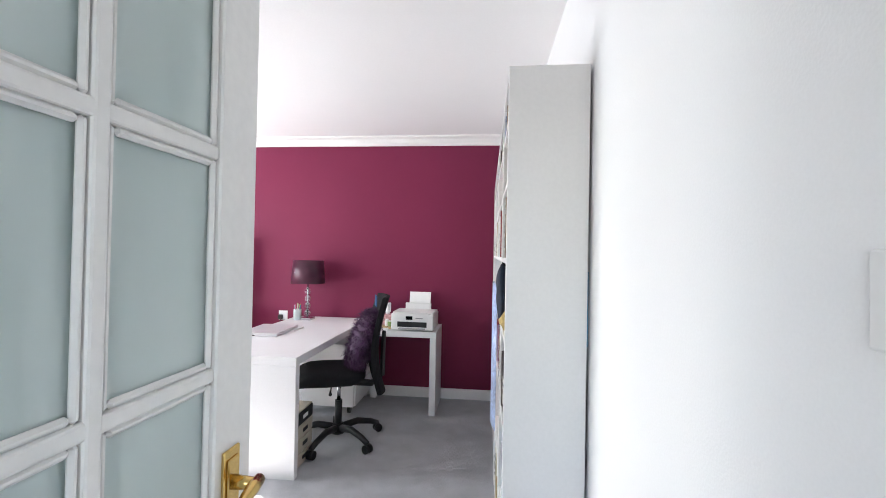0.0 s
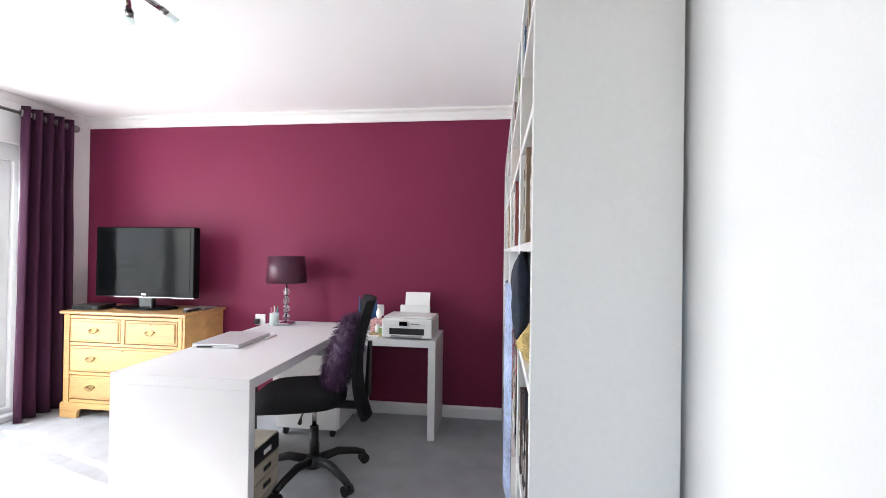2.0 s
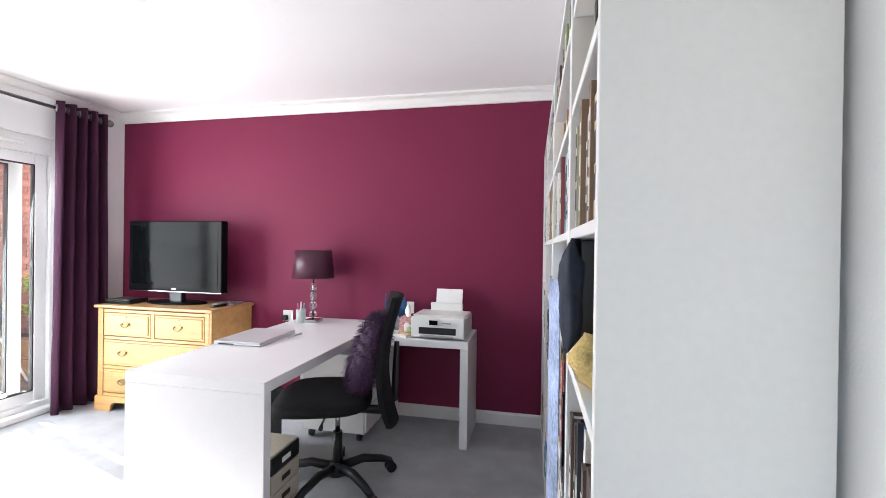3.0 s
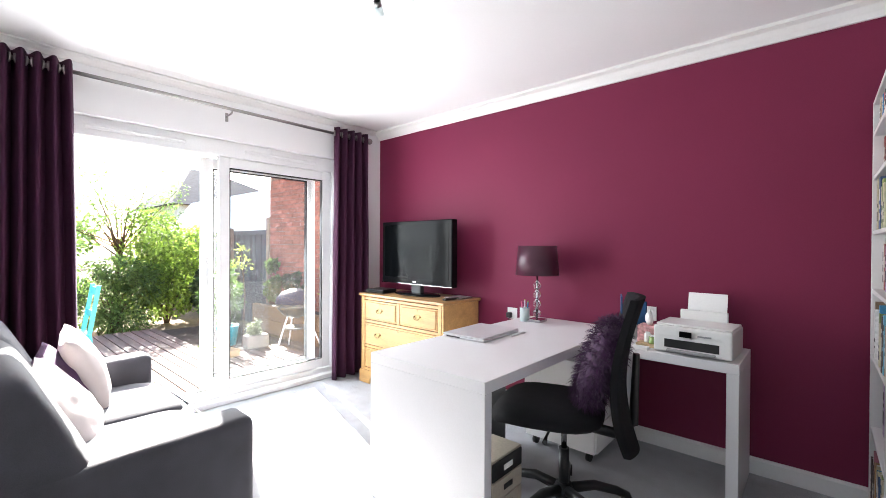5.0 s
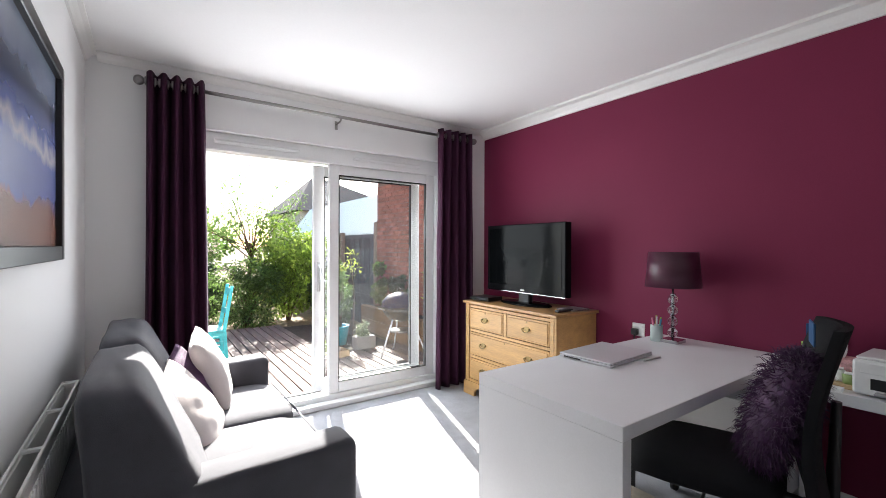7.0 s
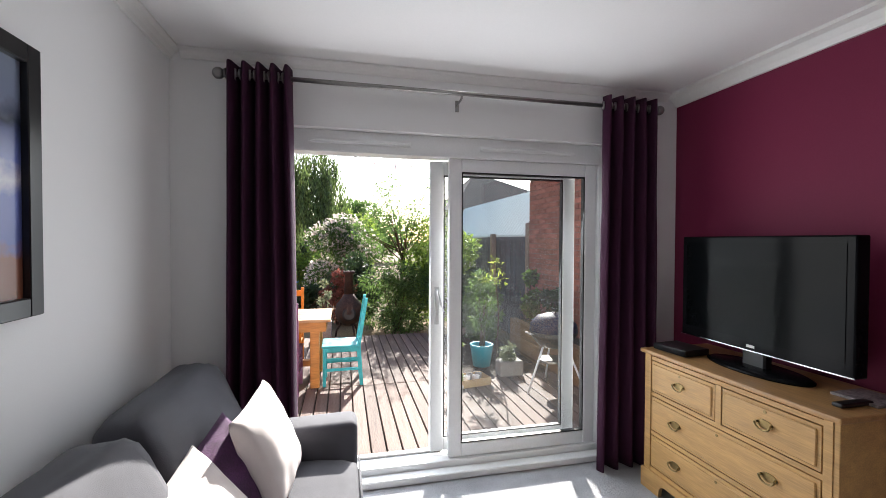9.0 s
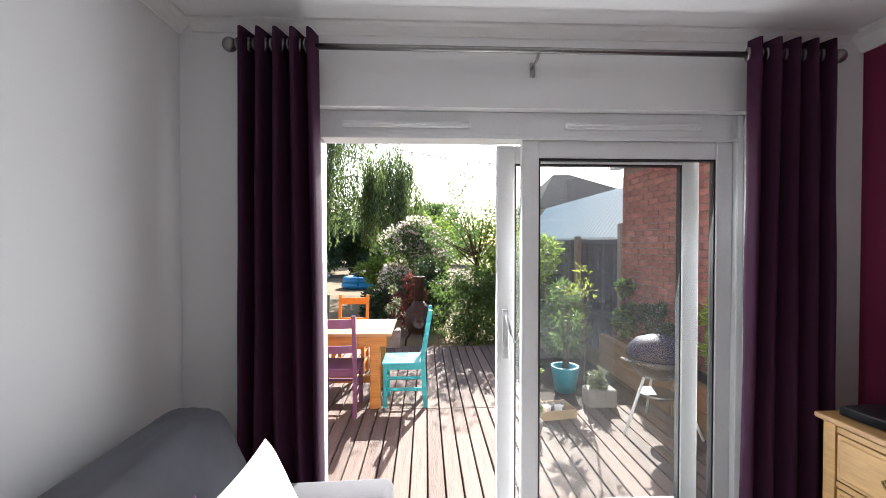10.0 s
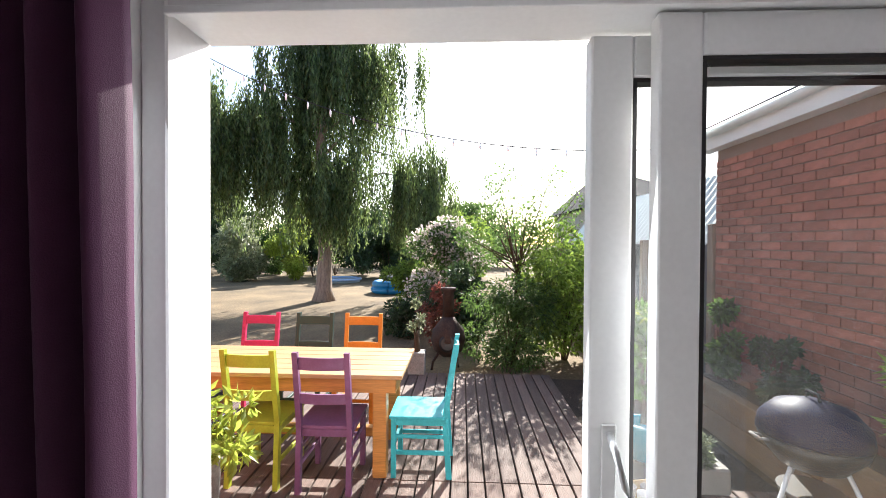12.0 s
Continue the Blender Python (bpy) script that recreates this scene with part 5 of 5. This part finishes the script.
shrub("tall dark evergreen in the far border", -25.5, -10.5, 2.2, 2.4, 5.2, L_DARK, 9000, 0.2, 33)
shrub("wide dark shrub under the trees", -24.5, -1.5, 1.8, 2.8, 2.6, L_DARK, 8000, 0.17, 34)
shrub("wide green shrub in the far border", -26.0, 2.6, 1.8, 2.5, 3.8, L_MID, 8000, 0.18, 35)
shrub("wide dark shrub in the far border", -26.5, -5.0, 2.0, 2.8, 3.4, L_DARK, 8000, 0.2, 36)
for i in range(8):
    shrub("dense dark hedge bush behind the lawn", -25.5 - 1.2 * (i % 2), -15.5 + 2.4 * i, 1.5, 1.9, 2.9 + 0.9 * ((i * 7) % 3), L_DARK if i % 3 else L_MID, 5000, 0.2, 80 + i, nb=12)
for i, (x, y, h) in enumerate(((-34, -16, 7), (-36, -9, 5.5), (-37, -3, 5), (-36, 3.2, 4.6), (-30, -22, 8))):
    shrub("distant leafy garden tree", x, y, 3.6, 3.8, h, L_MID if i % 2 else L_DARK, 5000, 0.35, 50 + i, nb=16, name="tree")
# airy tree beside the deck
air = thing("young_tree", "airy young tree with thin branches and small leaves", "tree")
part("trunk", tubes([(-10.1, 3.05, GROUND), (-10.15, 3.05, 0.7), (-10.1, 3.1, 1.4)], [0.05, 0.04, 0.03], 8), M_TWIG, air)
ra = random.Random(5)
tips = []
for k in range(22):
    a = ra.uniform(0, 6.28)
    L = ra.uniform(0.4, 1.05)
    h = ra.uniform(1.7, 2.85)
    p1 = (-10.1 + 0.4 * L * math.cos(a), 3.1 + 0.5 * L * math.sin(a), 1.0 + 0.5 * (h - 0.8))
    p2 = (-10.1 + 0.7 * L * math.cos(a), 3.1 + 1.0 * L * math.sin(a), h)
    part("branch", tubes([(-10.1, 3.1, 0.8 + ra.uniform(0, 0.5)), p1, p2], [0.016, 0.010, 0.003], 6), M_TWIG, air)
    for t in (0.3, 0.6, 0.9):
        p = Vector(p1).lerp(Vector(p2), t)
        tips.append((p.x, p.y, p.z, 0.16, 0.20, 0.16))
cluster("foliage", "sparse small leaves", air, tips, 3600, 0.055, L_MID, 61)

# blue paddling pool and hoop on the lawn
pool = thing("paddling_pool", "blue inflatable paddling pool tipped against the border", "paddling pool", (-18.4, -0.45, GROUND))
bm = bmesh.new()
for z, r in ((0.13, 0.62), (0.33, 0.58)):
    tube(bm, [(r * math.cos(a), r * math.sin(a), z) for a in [2 * math.pi * k / 24 for k in range(25)]], 0.13, 10, cap=False)
part("ring", bm, M_POOL, pool)
part("floor_sheet", turned([(0.55, 0.02), (0.55, 0.05)], seg=24), M_POOL, pool)
single("black_dinghy", soft_slab(-19.4, -0.5, GROUND + 0.45, 1.3, 0.9, 0.3, 2.5, 12), M_BLACKPL, "dark inflatable leaning beside the pool", "inflatable")
hoop = thing("hoop", "pale blue hoop lying on the lawn", "hoop", (-22.5, -3.6, GROUND))
part("ring", tubes([(1.0 * math.cos(a), 1.0 * math.sin(a), 0.14) for a in [2 * math.pi * k / 40 for k in range(41)]], 0.05, 8), mat("pale_blue_vinyl", (0.35, 0.48, 0.7), 0.4), hoop)
part("sheet", turned([(0.95, 0.0), (0.97, 0.10)], seg=32), mat("pale_sheet", (0.4, 0.45, 0.5), 0.6), hoop)

# ---- deck furniture ----
table = thing("garden_table", "orange-stained pine garden table with thick legs", "table")
TXA, TXB, TYA, TYB, TZ = -6.76, -5.96, -0.15, 1.72, DECK + 0.765
for k in range(6):
    w = (TXB - TXA) / 6
    part("top_board", box(TXA + k * w + 0.002, TXA + (k + 1) * w - 0.002, TYA, TYB, TZ - 0.03, TZ, 0.003), M_TABLETOP, table)
for x in (TXA + 0.05, TXB - 0.15):
    for y in (TYA + 0.10, TYB - 0.22):
        part("leg", box(x, x + 0.10, y, y + 0.10, DECK, TZ - 0.03, 0.005), M_TABLE, table)
for x in (TXA + 0.04, TXB - 0.065):
    part("apron", box(x, x + 0.025, TYA + 0.05, TYB - 0.05, TZ - 0.14, TZ - 0.03, 0.003), M_TABLE, table)
for y in (TYA + 0.05, TYB - 0.075):
    part("apron", box(TXA + 0.07, TXB - 0.07, y, y + 0.025, TZ - 0.14, TZ - 0.03, 0.003), M_TABLE, table)
part("foot_rail", box((TXA + TXB) / 2 - 0.04, (TXA + TXB) / 2 + 0.04, TYA + 0.2, TYB - 0.2, DECK + 0.16, DECK + 0.23, 0.004), M_TABLE, table)


def garden_chair(label, color, x, y, turn):
    """A painted ladder-back chair; its back stands at local -x."""
    m = mat("chair_paint", color, 0.5, vary=0.1, scale=12, bump=0.1, bscale=60)
    c = thing("garden_chair", label, "chair", (x, y, DECK), turn, "painted chairs round the garden table")
    part("seat", box(-0.20, 0.21, -0.205, 0.205, 0.435, 0.458, 0.006, 2), m, c)
    for s in (-1, 1):
        yy = s * 0.175
        bm = bmesh.new()
        bx(bm, -0.018, 0.018, -0.02, 0.02, 0.0, 0.44, 0.004)
        bm.transform(Matrix.Translation((0.18, yy, 0)))
        part("front_leg", bm, m, c)
        bm = prism([(-0.245, 0.0), (-0.205, 0.0), (-0.175, 0.45), (-0.262, 0.98), (-0.296, 0.98), (-0.215, 0.45)], "y", yy - 0.018, yy + 0.018)
        part("back_post", bm, m, c)
        part("side_stretcher", box(-0.20, 0.17, yy - 0.010, yy + 0.010, 0.17, 0.20, 0.003), m, c)
        part("side_stretcher", box(-0.20, 0.17, yy - 0.010, yy + 0.010, 0.29, 0.315, 0.003), m, c)
        part("seat_rail", box(-0.18, 0.17, yy - 0.010, yy + 0.010, 0.385, 0.435, 0.003), m, c)
    part("front_rail", box(0.17, 0.19, -0.157, 0.157, 0.385, 0.435, 0.003), m, c)
    part("back_rail", box(-0.205, -0.185, -0.157, 0.157, 0.385, 0.435, 0.003), m, c)
    part("front_stretcher", box(0.17, 0.19, -0.157, 0.157, 0.22, 0.25, 0.003), m, c)
    for z, h in ((0.86, 0.085), (0.62, 0.07)):
        k = (z - 0.45) / 0.53
        xx = -0.195 - 0.084 * k
        bm = bmesh.new()
        n = 8
        rows = []
        for i in range(n + 1):
            u = -1 + 2 * i / n
            bow = -0.02 * (1 - u * u)
            rows.append([bm.verts.new((xx + bow + dx, u * 0.158, z + dz)) for dx, dz in ((-0.008, 0), (0.008, 0), (0.002, h), (-0.014, h))])
        for a, b in zip(rows, rows[1:]):
            for q in range(4):
                bm.faces.new((a[q], a[(q + 1) % 4], b[(q + 1) % 4], b[q]))
        bm.faces.new(rows[0][::-1]), bm.faces.new(rows[-1])
        bmesh.ops.recalc_face_normals(bm, faces=bm.faces)
        part("back_slat", bm, m, c)
    return c


garden_chair("purple painted ladder-back chair tucked at the table", (0.17, 0.075, 0.17), -6.02, 1.21, 180)
garden_chair("lime green painted ladder-back chair tucked at the table", (0.36, 0.42, 0.03), -6.06, 0.70, 178)
garden_chair("turquoise painted ladder-back chair at the table end", (0.035, 0.42, 0.48), -6.21, 1.83, -90)
garden_chair("orange painted ladder-back chair at the far side", (0.62, 0.22, 0.02), -7.05, 1.13, 0)
garden_chair("dark green painted ladder-back chair at the far side", (0.02, 0.055, 0.045), -7.05, 0.62, 0)
garden_chair("hot pink painted ladder-back chair at the far side", (0.55, 0.03, 0.12), -7.05, 0.05, 0)
garden_chair("navy blue painted ladder-back chair at the table end", (0.025, 0.035, 0.16), -6.35, -0.05, 90)
pp = shrub("potted plant with lime leaves beside the deck door", -5.2, 0.74, 0.22, 0.46, 0.36, L_YELLOW, 560, 0.075, 71, z0=DECK + 0.52, nb=9, aspect=2.8, name="potted_plant")
part("pot", turned([(0.10, 0), (0.13, 0.50), (0.145, 0.51), (0.145, 0.56), (0.12, 0.56), (0.11, 0.48)], (-5.2, 0.70, DECK), 20), M_POT, pp, "stone pot")

chim = thing("chiminea", "rusty cast iron chiminea with tall flue", "garden stove", (-9.0, 1.95, DECK - 0.11))
part("belly", turned([(0.10, 0.22), (0.20, 0.30), (0.25, 0.45), (0.22, 0.60), (0.12, 0.72), (0.085, 0.78)], seg=24), M_IRON, chim)
part("flue", turned([(0.085, 0.78), (0.075, 1.12), (0.11, 1.16), (0.11, 1.19), (0.07, 1.19)], seg=20), M_IRON, chim)
part("mouth", turned([(0.11, 0), (0.12, 0.03), (0.085, 0.035)], seg=20), M_BLACKPL, chim).matrix_basis = pose(0.21, 0, 0.44, 0, 80, 0)
for k in range(3):
    a = 2.1 * k + 0.4
    part("leg", tubes([(0.12 * math.cos(a), 0.12 * math.sin(a), 0.28), (0.22 * math.cos(a), 0.22 * math.sin(a), 0.12), (0.24 * math.cos(a), 0.24 * math.sin(a), 0)], 0.018, 8), M_IRON, chim)
pl = shrub("young plant in a square stone planter", -8.55, 1.55, 0.13, 0.13, 0.7, L_PALE, 260, 0.06, 72, z0=DECK + 0.28, nb=5, name="potted_plant")
part("pot", box(-8.66, -8.44, 1.44, 1.66, DECK, DECK + 0.28, 0.006), M_POT, pl, "square stone planter")

# behind the fixed glass: planters, tray, kettle barbecue
pl = shrub("tall fern-leaved plant in a turquoise pot", -6.45, 3.62, 0.22, 0.2, 1.05, L_MID, 420, 0.085, 73, z0=DECK + 0.25, nb=9, aspect=3.0, name="potted_plant")
part("pot", turned([(0.11, 0), (0.15, 0.26), (0.16, 0.28), (0.13, 0.28), (0.12, 0.2)], (-6.45, 3.62, DECK), 20), M_TURQPL, pl, "turquoise pot")
fr = thing("young_conifer", "thin bright conifer shoot among the pots", "plant")
part("stem", tubes([(-6.25, 3.75, DECK), (-6.2, 3.76, 0.6), (-6.2, 3.70, 1.25)], [0.012, 0.009, 0.004], 6), M_TWIG, fr)
cluster("foliage", "", fr, [(-6.2, 3.72, 1.2, 0.06, 0.08, 0.10), (-6.15, 3.62, 1.02, 0.06, 0.13, 0.05), (-6.2, 3.55, 1.05, 0.05, 0.12, 0.04), (-6.2, 3.80, 1.0, 0.05, 0.06, 0.10)], 170, 0.05, L_YELLOW, 74, 0.2, 4)
pl = shrub("trough of small herbs on the deck", -6.01, 3.83, 0.10, 0.16, 0.22, L_PALE, 500, 0.045, 75, z0=DECK + 0.15, nb=8, name="potted_plant")
part("pot", box(-6.10, -5.92, 3.68, 3.98, DECK, DECK + 0.18, 0.012), M_POT, pl, "grey trough")
tr = thing("fruit_tray", "wooden tray holding small white pots on the deck", "tray", (-5.80, 3.28, DECK), 10)
part("bottom", box(-0.13, 0.13, -0.19, 0.19, 0, 0.012), M_TRAY, tr)
for a in ((-0.13, -0.12, -0.19, 0.19), (0.12, 0.13, -0.19, 0.19), (-0.12, 0.12, -0.19, -0.18), (-0.12, 0.12, 0.18, 0.19)):
    part("side", box(*a, 0.012, 0.085, 0.002), M_TRAY, tr)
for i in range(5):
    p = thing("small_pot", "small white flower pot standing in the tray", "flower pot", (-5.84 + 0.08 * (i % 2), 3.16 + 0.055 * i, DECK + 0.012), group="pots in the tray")
    part("pot", turned([(0.03, 0), (0.042, 0.09), (0.036, 0.09), (0.03, 0.03)], seg=14), M_WHITEPL if i % 2 else M_POT, p)
pl = shrub("small leafy pot plant by the glass", -5.35, 2.98, 0.13, 0.1, 0.55, L_BRIGHT, 350, 0.06, 76, z0=DECK + 0.1, nb=6, name="potted_plant")
part("pot", turned([(0.06, 0), (0.08, 0.14), (0.07, 0.14), (0.06, 0.1)], (-5.35, 2.98, DECK), 16), M_POT, pl, "grey pot")
bbq = thing("kettle_barbecue", "blue enamel kettle barbecue on tubular legs", "barbecue", (-5.45, 4.12, DECK))
part("bowl", turned([(0.03, 0.44), (0.16, 0.48), (0.24, 0.58), (0.26, 0.64)], seg=28), M_BLACKPL, bbq)
part("lid", turned([(0.262, 0.645), (0.25, 0.72), (0.18, 0.80), (0.06, 0.84), (0.01, 0.845)], seg=28), M_BLUEENAMEL, bbq, "dark blue domed lid")
part("lid_handle", tubes([(-0.05, 0, 0.84), (-0.04, 0, 0.88), (0.04, 0, 0.88), (0.05, 0, 0.84)], 0.009, 8), M_BLACKPL, bbq)
part("side_handle", tubes([(-0.03, -0.255, 0.62), (-0.04, -0.31, 0.63), (0.04, -0.31, 0.63), (0.03, -0.255, 0.62)], 0.009, 8), M_POT, bbq)
part("ash_pan", turned([(0.15, 0.30), (0.16, 0.33)], seg=20), M_STEEL, bbq)
for k in range(3):
    a = 2.1 * k + 2.9
    part("leg", tubes([(0.14 * math.cos(a), 0.14 * math.sin(a), 0.50), (0.36 * math.cos(a), 0.36 * math.sin(a), 0.0)], 0.012, 8), M_FASCIA, bbq)
fern = shrub("feathery yellow-green plant in the raised bed", -5.35, 4.60, 0.30, 0.14, 0.75, L_YELLOW, 700, 0.11, 77, z0=0.30, nb=8, aspect=4)
shrub("dark leafy plants in the raised bed", -6.4, 4.60, 0.5, 0.14, 0.6, L_DARK, 2600, 0.07, 78, z0=0.30, nb=10)
shrub("green leafy plants in the raised bed", -7.1, 4.60, 0.40, 0.14, 0.8, L_MID, 2600, 0.07, 79, z0=0.30, nb=10)

# raised bed of sleepers
bed = thing("raised_bed", "raised garden bed of brown timber sleepers", "planter")
for i in range(2):
    for k in range(2):
        part("sleeper", box(-7.4 + 1.68 * k, -5.74 + 1.68 * k, 4.40, 4.50, DECK + 0.22 * i, DECK + 0.215 * (i + 1), 0.008), M_SLEEPER, bed)
part("soil", box(-7.4, -4.06, 4.50, 4.755, DECK, DECK + 0.40), M_SOIL, bed, "dark garden soil")

# string of garden lights
gl = thing("string_lights", "string of small garden lights slung over the deck", "string lights")
pts = []
for i in range(41):
    t = i / 40
    pts.append((-9.0 + 1.33 * t, -1.9 + 6.54 * t, 4.45 - 1.82 * t - 0.52 * (1 - (2 * t - 1) ** 2)))
part("cable", tubes(pts, 0.006, 6), M_BLACKPL, gl)
for p in pts[::2]:
    part("bulb", tubes([(p[0], p[1], p[2]), (p[0], p[1], p[2] - 0.05), (p[0], p[1], p[2] - 0.10)], [0.008, 0.014, 0.004], 6), M_PAPER, gl)

# neighbour's lean-to, far house
lean = thing("lean_to", "neighbour's lean-to with ribbed plastic roof", "lean-to")
bm = bmesh.new()
n = 90
prev = None
for i in range(n + 1):
    x = -14.5 + 7.0 * i / n
    dz = 0.018 * math.sin(i * math.pi / 1.0 + 0.8)
    cur = [bm.verts.new((x, 5.05, 1.62 + dz)), bm.verts.new((x, 5.72, 2.56 + dz)), bm.verts.new((x, 5.72, 2.53 + dz)), bm.verts.new((x, 5.05, 1.59 + dz))]
    if prev:
        for q in range(4):
            bm.faces.new((prev[q], prev[(q + 1) % 4], cur[(q + 1) % 4], cur[q]))
    prev = cur
part("roof_sheet", bm, M_SHEET, lean)
part("side_wall", box(-14.5, -7.5, 5.1, 5.15, GROUND, 1.58), M_RENDER, lean)
house = thing("house", "distant house with dark slate hipped roof", "house", (-31.0, 13.2, GROUND))
part("wall", box(-4, 4, -4.2, 4.2, 0, 3.9), M_RENDER, house)
bm = bmesh.new()
v = [bm.verts.new(p) for p in ((-4.4, -4.6, 3.8), (4.4, -4.6, 3.8), (4.4, 4.6, 3.8), (-4.4, 4.6, 3.8), (-0.8, -2.0, 6.6), (-0.8, -0.8, 6.6))]
for q in ((0, 1, 4), (1, 2, 5, 4), (2, 3, 5), (3, 0, 4, 5), (3, 2, 1, 0)):
    bm.faces.new([v[i] for i in q])
bmesh.ops.recalc_face_normals(bm, faces=bm.faces)
part("roof", bm, M_ROOF, house, "dark slate hipped roof")
for y in (-2.5, 1.5):
    w = part("window", box(4.0, 4.05, y, y + 1.2, 1.6, 2.9), M_FASCIA, house)
    part("pane", box(4.05, 4.06, y + 0.08, y + 1.12, 1.68, 2.82), M_SCREEN, w)

# ---- brick outbuilding ----
BY = 4.76
gar = thing("brick_outbuilding", "red brick outbuilding with white fascia", "outbuilding")
part("mortar_wall", box(-7.48, OUT, BY + 0.006, BY + 0.22, -0.3, 2.62), M_MORTAR, gar)
part("fascia", box(-7.63, OUT, BY - 0.12, BY - 0.09, 2.54, 2.71, 0.004), M_FASCIA, gar)
part("soffit", box(-7.63, OUT, BY - 0.09, BY + 0.01, 2.54, 2.555), M_FASCIA, gar)
part("roof", box(-7.68, OUT, BY - 0.16, BY + 2.8, 2.71, 2.76, 0.004), M_ROOF, gar)
part("gutter", tubes([(-7.66, BY - 0.165, 2.69), (OUT, BY - 0.165, 2.69)], 0.045, 10), M_FASCIA, gar)

# fence, posts and panels
fen = thing("fence", "blue-grey boarded garden fence with timber posts", "fence")
FY = 4.88
slat = mesh_of("slat", box(0, 0.118, 0, 0.018, 0, 1.82, 0.002), M_FENCE)
for k in range(62):
    x = -7.60 - 0.122 * (k + 1)
    mesh_piece("slat", slat, fen, pose(x, FY + 0.006 * (k % 2), GROUND, 0, 0, 0))
part("rail", box(-15.2, -7.58, FY - 0.03, FY - 0.002, 1.50, 1.58, 0.004), M_FENCE, fen)
part("rail", box(-15.2, -7.58, FY - 0.03, FY - 0.002, 0.30, 0.38, 0.004), M_FENCE, fen)
for x in (-7.58, -9.3, -11.0, -12.8, -14.6):
    part("post", box(x - 0.05, x + 0.05, FY - 0.13, FY - 0.032, GROUND, 1.80 if x > -8 else 1.64, 0.008), M_POST, fen)

# ---- deck boards ----
deck = tagged(new("deck"), "weathered brown timber deck", "deck", "", "structure")
PITCH = 0.122
lens_ = ((-8.55, -6.003), (-5.997, OUT - 0.10))
bms = [mesh_of("board", box(a, b, 0.005, PITCH - 0.007, -0.028, 0, 0.004), M_DECK) for a, b in lens_]
k, y = 0, -2.2
while y < 4.42:
    for q, me in enumerate(bms):
        if q == 0 and y > 3.25:
            continue
        mesh_piece("board", me, deck, pose(0, y, DECK + 0.0015 * math.sin(k * 2.1)))
    y += PITCH
    k += 1
part("joists", box(-8.5, OUT - 0.1, -2.1, 4.40, GROUND - 0.02, DECK - 0.04), M_SOIL, deck)

# ---- bricks ----
BL, BH, JO = 0.215, 0.065, 0.010
one = mesh_of("brick", box(0, BL, -0.006, 0.09, 0, BH, 0.002), M_BRICK)
half = mesh_of("brick", box(0, BL / 2 - JO / 2, -0.006, 0.09, 0, BH, 0.002), M_BRICK)
rest = bmesh.new()
placed = 0
for r in range(34):
    z = DECK + 0.02 + r * (BH + JO)
    x = -7.48
    first = r % 2 == 1
    while x < OUT - 0.12:
        me, w = (half, BL / 2 - JO / 2) if first else (one, BL)
        first = False
        if z > 0.75 and -7.5 < x < -5.3 and placed < 300:
            mesh_piece("brick", me, gar, pose(x, BY + 0.0, z))
            placed += 1
        else:
            bx(rest, x, x + w, BY - 0.006, BY + 0.05, z, z + BH)
        x += w + JO
tagged(part("brickwork", rest, M_BRICK, gar), kind="stuff")
